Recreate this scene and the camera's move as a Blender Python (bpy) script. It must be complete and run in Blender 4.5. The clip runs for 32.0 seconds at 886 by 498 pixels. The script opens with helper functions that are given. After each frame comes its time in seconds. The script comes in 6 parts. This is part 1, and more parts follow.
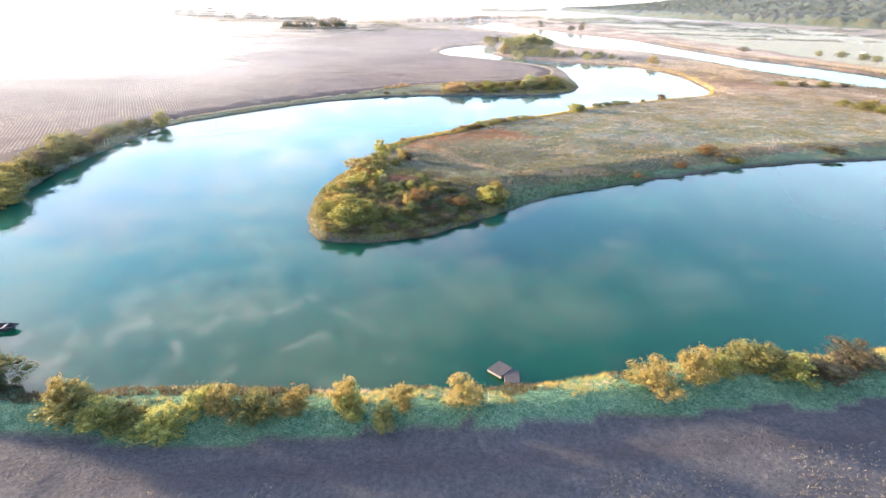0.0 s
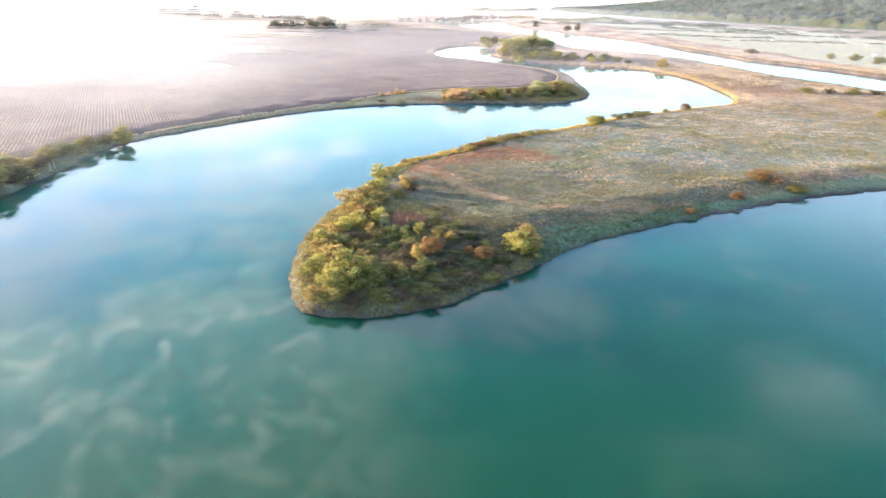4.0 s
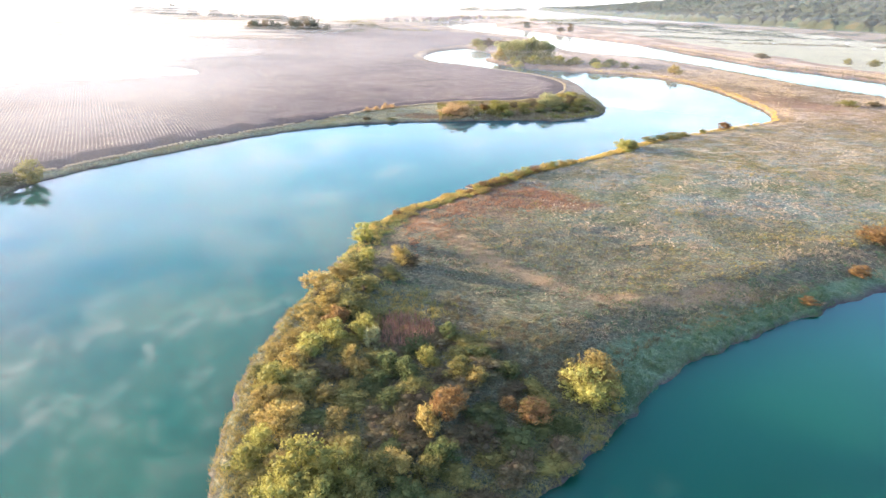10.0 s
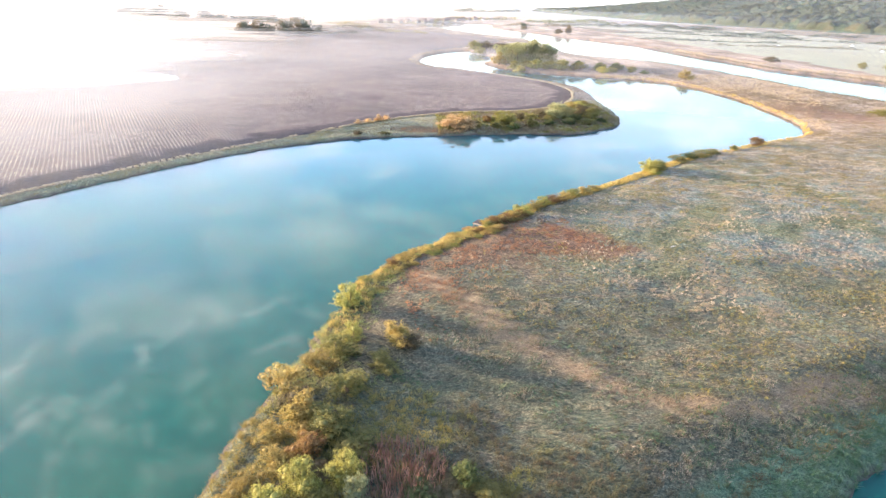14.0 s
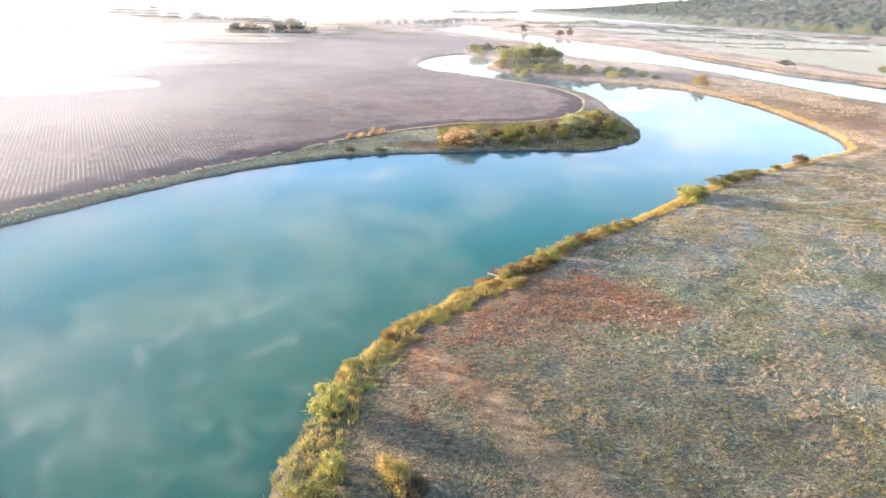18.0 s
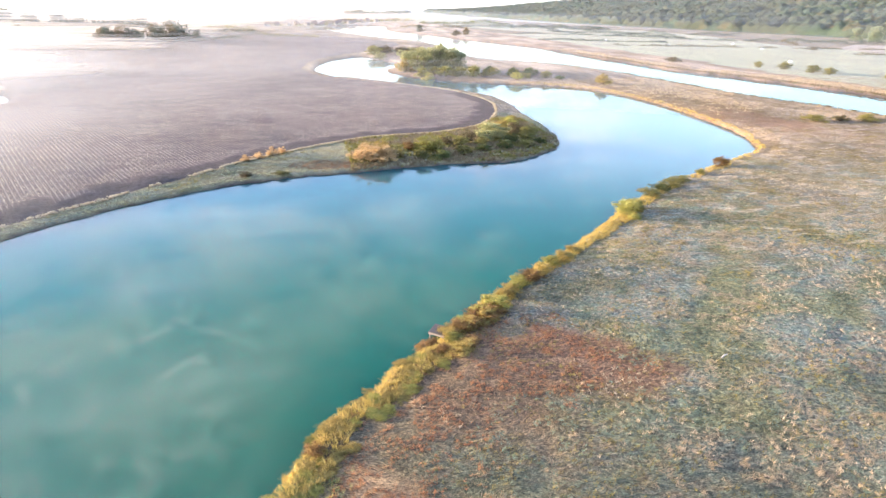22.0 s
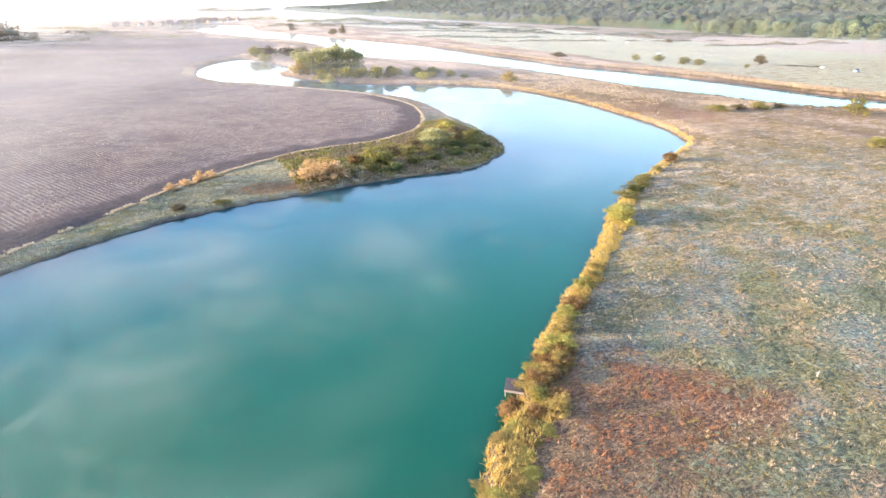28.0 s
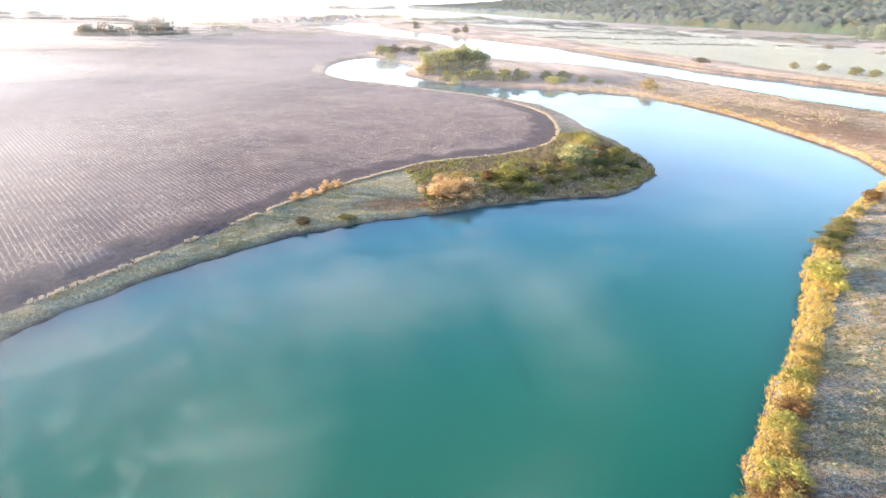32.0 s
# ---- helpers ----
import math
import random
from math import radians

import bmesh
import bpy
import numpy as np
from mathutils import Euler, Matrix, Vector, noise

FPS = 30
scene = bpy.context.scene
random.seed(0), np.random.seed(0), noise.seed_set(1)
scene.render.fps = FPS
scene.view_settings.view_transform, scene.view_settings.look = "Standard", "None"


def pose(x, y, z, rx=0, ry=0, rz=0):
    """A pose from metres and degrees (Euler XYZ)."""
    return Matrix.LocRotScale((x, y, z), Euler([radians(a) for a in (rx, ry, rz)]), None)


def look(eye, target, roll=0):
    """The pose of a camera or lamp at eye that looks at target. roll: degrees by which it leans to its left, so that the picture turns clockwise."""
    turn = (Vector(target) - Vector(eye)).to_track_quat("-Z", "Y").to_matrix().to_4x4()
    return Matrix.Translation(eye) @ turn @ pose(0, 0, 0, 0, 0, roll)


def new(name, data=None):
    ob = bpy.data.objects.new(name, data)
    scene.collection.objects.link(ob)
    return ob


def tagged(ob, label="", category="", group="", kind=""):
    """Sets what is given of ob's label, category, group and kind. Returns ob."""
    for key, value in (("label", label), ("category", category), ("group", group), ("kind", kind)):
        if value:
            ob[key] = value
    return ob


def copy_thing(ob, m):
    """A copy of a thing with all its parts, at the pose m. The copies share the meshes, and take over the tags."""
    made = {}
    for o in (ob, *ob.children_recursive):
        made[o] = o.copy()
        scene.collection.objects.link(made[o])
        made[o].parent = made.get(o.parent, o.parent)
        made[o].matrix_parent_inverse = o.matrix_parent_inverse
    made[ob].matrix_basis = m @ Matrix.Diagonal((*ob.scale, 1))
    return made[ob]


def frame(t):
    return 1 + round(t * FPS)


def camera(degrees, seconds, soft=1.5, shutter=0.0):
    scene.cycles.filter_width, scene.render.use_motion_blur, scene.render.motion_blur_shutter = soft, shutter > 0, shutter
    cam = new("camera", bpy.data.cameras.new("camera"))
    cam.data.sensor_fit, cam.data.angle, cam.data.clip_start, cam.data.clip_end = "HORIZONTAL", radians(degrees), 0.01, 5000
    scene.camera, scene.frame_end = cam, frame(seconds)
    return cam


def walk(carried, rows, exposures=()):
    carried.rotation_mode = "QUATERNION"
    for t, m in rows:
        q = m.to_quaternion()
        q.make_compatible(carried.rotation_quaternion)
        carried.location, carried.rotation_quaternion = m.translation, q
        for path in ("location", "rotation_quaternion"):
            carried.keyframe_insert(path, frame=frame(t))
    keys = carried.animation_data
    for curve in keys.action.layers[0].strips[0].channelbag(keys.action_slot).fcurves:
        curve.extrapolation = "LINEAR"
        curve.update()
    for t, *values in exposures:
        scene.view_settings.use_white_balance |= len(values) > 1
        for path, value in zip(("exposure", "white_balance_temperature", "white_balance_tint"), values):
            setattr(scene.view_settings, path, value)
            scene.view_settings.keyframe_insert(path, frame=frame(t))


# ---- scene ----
cam = camera(76.5, 32.0, soft=1.4)
# seconds, place, yaw, pitch, roll
PATH = [
    (0.0, 0.00, 0.00, 29.94, 0.00, -23.63, -0.47),
    (0.5, -0.46, 2.49, 29.92, -0.10, -23.63, -0.49),
    (1.0, -0.92, 4.97, 29.90, -0.16, -23.63, -0.53),
    (1.5, -1.41, 7.45, 29.88, -0.30, -23.65, -0.55),
    (2.0, -1.89, 9.94, 29.86, -0.41, -23.65, -0.59),
    (2.5, -2.34, 12.43, 29.83, -0.51, -23.66, -0.62),
    (3.0, -2.75, 14.95, 29.81, -0.65, -23.67, -0.65),
    (3.5, -3.14, 17.48, 29.82, -0.82, -23.68, -0.66),
    (5.5, -4.33, 27.83, 29.82, -1.26, -23.72, -0.85),
    (6.0, -4.54, 30.29, 29.81, -1.34, -23.71, -0.86),
    (6.5, -4.72, 32.73, 29.81, -1.47, -23.72, -0.88),
    (7.0, -4.89, 35.18, 29.81, -1.56, -23.71, -0.91),
    (7.5, -5.04, 37.62, 29.82, -1.67, -23.72, -0.93),
    (8.0, -5.20, 40.03, 29.83, -1.81, -23.71, -0.92),
    (8.5, -5.36, 42.39, 29.83, -1.94, -23.72, -0.93),
    (9.0, -5.51, 44.73, 29.84, -2.07, -23.71, -0.96),
    (9.5, -5.66, 47.03, 29.84, -2.20, -23.69, -0.96),
    (10.0, -5.80, 49.31, 29.83, -2.31, -23.70, -0.96),
    (10.5, -5.92, 51.54, 29.82, -2.41, -23.70, -0.97),
    (11.0, -6.01, 53.73, 29.82, -2.48, -23.69, -0.98),
    (11.5, -6.09, 55.91, 29.82, -2.59, -23.68, -0.99),
    (12.0, -6.16, 58.06, 29.82, -2.69, -23.67, -0.99),
    (12.5, -6.22, 60.21, 29.83, -2.75, -23.65, -0.99),
    (13.0, -6.27, 62.32, 29.83, -2.79, -23.63, -0.99),
    (13.5, -6.32, 64.39, 29.81, -2.83, -23.62, -1.00),
    (14.0, -6.37, 66.45, 29.79, -2.86, -23.61, -1.01),
    (14.5, -6.39, 68.53, 29.78, -2.89, -23.60, -1.02),
    (15.0, -6.42, 70.62, 29.77, -2.91, -23.58, -1.02),
    (15.5, -6.45, 72.72, 29.75, -2.93, -23.57, -1.02),
    (17.5, -6.69, 81.12, 29.60, -3.10, -23.51, -1.02),
    (18.0, -6.73, 82.93, 29.60, -3.11, -23.50, -1.01),
    (18.5, -6.74, 84.70, 29.61, -3.13, -23.49, -0.98),
    (19.0, -6.73, 86.45, 29.63, -3.69, -23.45, -0.96),
    (19.5, -6.74, 88.20, 29.66, -5.19, -23.44, -0.93),
    (20.0, -6.80, 89.95, 29.71, -7.37, -23.42, -0.88),
    (20.5, -6.87, 91.66, 29.77, -9.74, -23.41, -0.84),
    (21.0, -6.95, 93.28, 29.84, -10.97, -23.38, -0.83),
    (21.5, -7.13, 94.79, 29.89, -11.72, -23.38, -0.80),
    (22.0, -7.50, 96.17, 29.93, -13.21, -23.35, -0.78),
    (22.5, -8.08, 97.40, 29.93, -14.09, -23.33, -0.75),
    (23.0, -8.91, 98.52, 29.92, -15.36, -23.32, -0.71),
    (23.5, -9.96, 99.56, 29.89, -17.81, -23.31, -0.65),
    (24.0, -11.18, 100.58, 29.87, -20.69, -23.28, -0.59),
    (24.5, -12.51, 101.61, 29.83, -22.37, -23.29, -0.54),
    (25.0, -13.84, 102.69, 29.82, -23.21, -23.30, -0.50),
    (25.5, -15.15, 103.81, 29.82, -24.50, -23.32, -0.47),
    (27.5, -19.08, 108.98, 30.10, -26.69, -23.45, -0.51),
    (28.0, -19.48, 110.33, 30.12, -26.23, -23.47, -0.53),
    (28.5, -19.78, 111.72, 30.14, -25.56, -23.50, -0.55),
    (29.0, -19.94, 113.16, 30.15, -23.04, -23.56, -0.61),
    (29.5, -20.01, 114.68, 30.18, -20.42, -23.61, -0.70),
    (30.0, -20.05, 116.29, 30.21, -18.22, -23.65, -0.78),
    (30.5, -20.09, 117.96, 30.24, -16.85, -23.66, -0.82),
    (31.0, -20.12, 119.74, 30.26, -15.88, -23.67, -0.85),
    (31.5, -20.15, 121.62, 30.26, -15.27, -23.68, -0.88),
    (32.0, -20.16, 123.57, 30.27, -14.98, -23.69, -0.89),
]
walk(cam, [(t, pose(x, y, z, 90 + p, r, a)) for t, x, y, z, a, p, r in PATH], exposures=((0.0, 2.68, 6150, 14), (13.0, 2.64, 6150, 14), (20.0, 2.58, 6150, 14), (25.0, 2.63, 6150, 14), (32.0, 2.66, 6150, 14)))

# ---------------------------------------------------------------- light
SUN_AZ = Vector((-0.915, 0.403, 0.0))
SUN_EL = radians(6.8)


def build_light():
    world = bpy.data.worlds.new("sky")
    scene.world = world
    world.use_nodes = True
    nt = world.node_tree
    n, ln = nt.nodes, nt.links
    n.clear()
    out = n.new("ShaderNodeOutputWorld")
    bg = n.new("ShaderNodeBackground")
    tc = n.new("ShaderNodeTexCoord")
    sep = n.new("ShaderNodeSeparateXYZ")
    ab = n.new("ShaderNodeMath")
    ab.operation = "ABSOLUTE"
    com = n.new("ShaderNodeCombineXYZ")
    sky = n.new("ShaderNodeTexSky")
    sky.sky_type = "NISHITA"
    sky.sun_disc = False
    sky.sun_elevation = SUN_EL
    sky.sun_rotation = math.atan2(SUN_AZ.x, SUN_AZ.y)
    sky.altitude = 50
    sky.air_density, sky.dust_density, sky.ozone_density = 1.0, 0.8, 2.9
    ln.new(tc.outputs["Generated"], sep.inputs[0])
    ln.new(sep.outputs[2], ab.inputs[0])
    ln.new(sep.outputs[0], com.inputs[0])
    ln.new(sep.outputs[1], com.inputs[1])
    ln.new(ab.outputs[0], com.inputs[2])
    ln.new(com.outputs[0], sky.inputs[0])
    # thin cloud sheet: the direction laid out on a flat layer
    add = n.new("ShaderNodeMath")
    add.operation = "ADD"
    add.inputs[1].default_value = 0.12
    ln.new(ab.outputs[0], add.inputs[0])
    dv = n.new("ShaderNodeVectorMath")
    dv.operation = "DIVIDE"
    c3 = n.new("ShaderNodeCombineXYZ")
    for k in range(3):
        ln.new(add.outputs[0], c3.inputs[k])
    ln.new(com.outputs[0], dv.inputs[0])
    ln.new(c3.outputs[0], dv.inputs[1])
    no = n.new("ShaderNodeTexNoise")
    no.inputs["Scale"].default_value = 3.0
    no.inputs["Detail"].default_value = 9
    no.inputs["Roughness"].default_value = 0.68
    no.inputs["Distortion"].default_value = 0.15
    ln.new(dv.outputs[0], no.inputs["Vector"])
    ramp = n.new("ShaderNodeValToRGB")
    ramp.color_ramp.elements[0].position, ramp.color_ramp.elements[1].position = 0.49, 0.80
    ramp.color_ramp.elements[1].color = (0.85, 0.85, 0.85, 1)
    broad = n.new("ShaderNodeTexNoise")
    broad.inputs["Scale"].default_value = 0.9
    broad.inputs["Detail"].default_value = 3
    ln.new(dv.outputs[0], broad.inputs["Vector"])
    lift = n.new("ShaderNodeMath")
    lift.operation = "MULTIPLY_ADD"
    lift.inputs[1].default_value, lift.inputs[2].default_value = 0.6, -0.30
    ln.new(broad.outputs[0], lift.inputs[0])
    summed = n.new("ShaderNodeMath")
    summed.operation = "ADD"
    ln.new(no.outputs[0], summed.inputs[0])
    west = n.new("ShaderNodeMath")
    west.operation = "MULTIPLY_ADD"
    high = n.new("ShaderNodeMapRange")
    high.inputs[1].default_value, high.inputs[2].default_value = 0.18, 0.6
    high.inputs[3].default_value, high.inputs[4].default_value = -0.04, -0.36
    ln.new(ab.outputs[0], high.inputs[0])
    ln.new(high.outputs[0], west.inputs[1])
    ln.new(sep.outputs[0], west.inputs[0])
    ln.new(lift.outputs[0], west.inputs[2])
    ln.new(west.outputs[0], summed.inputs[1])
    ln.new(summed.outputs[0], ramp.inputs[0])
    hs = n.new("ShaderNodeHueSaturation")
    hs.inputs["Saturation"].default_value = 0.40
    hs.inputs["Value"].default_value = 1.95
    ln.new(sky.outputs[0], hs.inputs["Color"])
    mix = n.new("ShaderNodeMix")
    mix.data_type = "RGBA"
    low = n.new("ShaderNodeMapRange")
    low.interpolation_type = "SMOOTHERSTEP"
    low.inputs[1].default_value, low.inputs[2].default_value = 0.0, 0.06
    low.inputs[3].default_value, low.inputs[4].default_value = 0.55, 0.0
    ln.new(ab.outputs[0], low.inputs[0])
    mx = n.new("ShaderNodeMath")
    mx.operation = "ADD"
    mx.use_clamp = True
    ln.new(low.outputs[0], mx.inputs[0])
    ln.new(ramp.outputs[0], mx.inputs[1])
    veil = n.new("ShaderNodeMapRange")
    veil.inputs[1].default_value, veil.inputs[2].default_value = 0.0, 0.60
    veil.inputs[3].default_value, veil.inputs[4].default_value = 0.48, 0.0
    ln.new(ab.outputs[0], veil.inputs[0])
    thin = n.new("ShaderNodeMapRange")
    thin.inputs[1].default_value, thin.inputs[2].default_value = 0.03, 0.22
    thin.inputs[3].default_value, thin.inputs[4].default_value = 0.0, 0.46
    ln.new(ab.outputs[0], thin.inputs[0])
    least = n.new("ShaderNodeMath")
    least.operation = "MINIMUM"
    ln.new(veil.outputs[0], least.inputs[0])
    ln.new(thin.outputs[0], least.inputs[1])
    mx2 = n.new("ShaderNodeMath")
    mx2.operation = "ADD"
    mx2.use_clamp = True
    ln.new(mx.outputs[0], mx2.inputs[0])
    hazy = n.new("ShaderNodeMapRange")
    hazy.interpolation_type = "SMOOTHSTEP"
    hazy.inputs[1].default_value, hazy.inputs[2].default_value = 0.40, -0.20
    hazy.inputs[3].default_value, hazy.inputs[4].default_value = 0.22, 0.74
    ln.new(sep.outputs[0], hazy.inputs[0])
    haze = n.new("ShaderNodeMath")
    haze.operation = "MULTIPLY"
    lowly = n.new("ShaderNodeMapRange")
    lowly.interpolation_type = "SMOOTHSTEP"
    lowly.inputs[1].default_value, lowly.inputs[2].default_value = 0.42, 0.18
    lowly.inputs[3].default_value, lowly.inputs[4].default_value = 0.0, 1.0
    ln.new(ab.outputs[0], lowly.inputs[0])
    most = n.new("ShaderNodeMath")
    most.operation = "MAXIMUM"
    ln.new(hazy.outputs[0], most.inputs[0])
    offsun = n.new("ShaderNodeMapRange")
    offsun.interpolation_type = "SMOOTHSTEP"
    offsun.inputs[1].default_value, offsun.inputs[2].default_value = -0.15, 0.30
    offsun.inputs[3].default_value, offsun.inputs[4].default_value = 0.75, 1.65
    ln.new(sep.outputs[0], offsun.inputs[0])
    pale = n.new("ShaderNodeMath")
    pale.operation = "MULTIPLY"
    ln.new(lowly.outputs[0], pale.inputs[0])
    ln.new(offsun.outputs[0], pale.inputs[1])
    ln.new(pale.outputs[0], most.inputs[1])
    ln.new(most.outputs[0], haze.inputs[0])
    ln.new(least.outputs[0], haze.inputs[1])
    ln.new(haze.outputs[0], mx2.inputs[1])
    sheer = n.new("ShaderNodeMath")
    sheer.operation = "MULTIPLY_ADD"
    sheer.inputs[1].default_value = 0.36
    sheer.use_clamp = True
    ln.new(mx2.outputs[0], sheer.inputs[2])
    ln.new(sheer.outputs[0], mix.inputs[0])
    shred = n.new("ShaderNodeTexNoise")
    shred.inputs["Scale"].default_value = 9.0
    shred.inputs["Detail"].default_value = 8
    shred.inputs["Roughness"].default_value = 0.66
    shred.inputs["Distortion"].default_value = 0.45
    ln.new(dv.outputs[0], shred.inputs["Vector"])
    torn = n.new("ShaderNodeMapRange")
    torn.interpolation_type = "SMOOTHSTEP"
    torn.inputs[1].default_value, torn.inputs[2].default_value = 0.48, 0.73
    torn.inputs[3].default_value, torn.inputs[4].default_value = 0.0, 0.62
    ln.new(shred.outputs[0], torn.inputs[0])
    aside = n.new("ShaderNodeMapRange")
    aside.interpolation_type = "SMOOTHSTEP"
    aside.inputs[1].default_value, aside.inputs[2].default_value = 0.12, -0.28
    ln.new(sep.outputs[0], aside.inputs[0])
    aloft = n.new("ShaderNodeMapRange")
    aloft.interpolation_type = "SMOOTHSTEP"
    aloft.inputs[1].default_value, aloft.inputs[2].default_value = 0.36, 0.56
    ln.new(ab.outputs[0], aloft.inputs[0])
    both = n.new("ShaderNodeMath")
    both.operation = "MULTIPLY"
    ln.new(aside.outputs[0], both.inputs[0])
    ln.new(aloft.outputs[0], both.inputs[1])
    ln.new(both.outputs[0], sheer.inputs[0])
    shreds = n.new("ShaderNodeMath")
    shreds.operation = "MULTIPLY"
    ln.new(both.outputs[0], shreds.inputs[0])
    ln.new(torn.outputs[0], shreds.inputs[1])
    clearer = n.new("ShaderNodeMix")
    clearer.data_type, clearer.blend_type = "RGBA", "MULTIPLY"
    clearer.inputs[0].default_value = 1.0
    clearer.inputs[7].default_value = (1.20, 1.22, 1.24, 1)
    ln.new(sky.outputs[0], clearer.inputs[6])
    ln.new(clearer.outputs[2], mix.inputs[6])
    warm = n.new("ShaderNodeMix")
    warm.data_type, warm.blend_type = "RGBA", "MULTIPLY"
    warm.inputs[0].default_value = 1.0
    warm.inputs[7].default_value = (1.09, 0.97, 0.96, 1)
    ln.new(hs.outputs[0], warm.inputs[6])
    even = n.new("ShaderNodeMix")
    even.data_type = "RGBA"
    even.inputs[0].default_value = 0.65
    even.inputs[7].default_value = (3.05, 2.98, 3.12, 1)
    ln.new(warm.outputs[2], even.inputs[6])
    ln.new(even.outputs[2], mix.inputs[7])
    glow = n.new("ShaderNodeMix")
    glow.data_type, glow.blend_type = "RGBA", "MULTIPLY"
    glow.inputs[0].default_value = 1.0
    glow.inputs[7].default_value = (3.3, 2.45, 1.95, 1)
    ln.new(hs.outputs[0], glow.inputs[6])
    sheet = n.new("ShaderNodeMix")
    sheet.data_type = "RGBA"
    ln.new(shreds.outputs[0], sheet.inputs[0])
    ln.new(mix.outputs[2], sheet.inputs[6])
    ln.new(glow.outputs[2], sheet.inputs[7])
    rightward = n.new("ShaderNodeMapRange")
    rightward.interpolation_type = "SMOOTHSTEP"
    rightward.inputs[1].default_value, rightward.inputs[2].default_value = 0.12, 0.55
    ln.new(sep.outputs[0], rightward.inputs[0])
    near_rim = n.new("ShaderNodeMapRange")
    near_rim.interpolation_type = "SMOOTHSTEP"
    near_rim.inputs[1].default_value, near_rim.inputs[2].default_value = 0.34, 0.10
    ln.new(ab.outputs[0], near_rim.inputs[0])
    cooler = n.new("ShaderNodeMath")
    cooler.operation = "MULTIPLY"
    ln.new(rightward.outputs[0], cooler.inputs[0])
    ln.new(near_rim.outputs[0], cooler.inputs[1])
    rim = n.new("ShaderNodeMix")
    rim.data_type, rim.blend_type = "RGBA", "MULTIPLY"
    rim.inputs[7].default_value = (0.83, 0.94, 0.98, 1)
    ln.new(cooler.outputs[0], rim.inputs[0])
    ln.new(sheet.outputs[2], rim.inputs[6])
    ln.new(rim.outputs[2], bg.inputs[0])
    bg.inputs[1].default_value = 0.15
    ln.new(bg.outputs[0], out.inputs[0])
    lamp = bpy.data.lights.new("sun", "SUN")
    lamp.energy = 5.0
    lamp.angle = radians(4.0)
    lamp.color = (1.0, 0.76, 0.47)
    ob = new("sun", lamp)
    d = SUN_AZ.normalized() * math.cos(SUN_EL) + Vector((0, 0, math.sin(SUN_EL)))
    ob.matrix_world = look(d * 500, (0, 0, 0))


build_light()


# ---------------------------------------------------------------- materials
def material(name):
    m = bpy.data.materials.new(name)
    m.use_nodes = True
    nt = m.node_tree
    b = nt.nodes["Principled BSDF"]
    return m, nt, b


def nd(nt, kind, **sets):
    q = nt.nodes.new(kind)
    for k, v in sets.items():
        q.inputs[k.replace("_", " ")].default_value = v
    return q


def mixc(nt, fac, a, b, blend="MIX"):
    q = nt.nodes.new("ShaderNodeMix")
    q.data_type = "RGBA"
    q.blend_type = blend
    for sock, v in ((q.inputs[0], fac), (q.inputs[6], a), (q.inputs[7], b)):
        if isinstance(v, bpy.types.NodeSocket):
            nt.links.new(v, sock)
        elif isinstance(v, (tuple, list)):
            sock.default_value = (*v, 1) if len(v) == 3 else v
        else:
            sock.default_value = v
    return q.outputs[2]


def noise_tex(nt, vec, scale, detail=4, rough=0.6, lo=0.35, hi=0.65, distort=0.0):
    q = nd(nt, "ShaderNodeTexNoise", Scale=scale, Detail=detail, Roughness=rough, Distortion=distort)
    if vec is not None:
        nt.links.new(vec, q.inputs["Vector"])
    r = nt.nodes.new("ShaderNodeMapRange")
    r.inputs[1].default_value, r.inputs[2].default_value = lo, hi
    nt.links.new(q.outputs[0], r.inputs[0])
    return r.outputs[0]


def math_node(nt, op, a, b=0.0):
    q = nt.nodes.new("ShaderNodeMath")
    q.operation = op
    for sock, v in ((q.inputs[0], a), (q.inputs[1], b)):
        if isinstance(v, bpy.types.NodeSocket):
            nt.links.new(v, sock)
        else:
            sock.default_value = v
    return q.outputs[0]


def bump(nt, b, height, strength=0.5, dist=0.1):
    q = nd(nt, "ShaderNodeBump", Strength=strength, Distance=dist)
    nt.links.new(height, q.inputs["Height"])
    nt.links.new(q.outputs[0], b.inputs["Normal"])


def place(nt):
    return nt.nodes.new("ShaderNodeNewGeometry").outputs["Position"]


def squash(nt, vec, sx, sy, sz, turn=0.0):
    q = nt.nodes.new("ShaderNodeMapping")
    q.inputs["Scale"].default_value = (sx, sy, sz)
    q.inputs["Rotation"].default_value = (0, 0, turn)
    nt.links.new(vec, q.inputs["Vector"])
    return q.outputs[0]


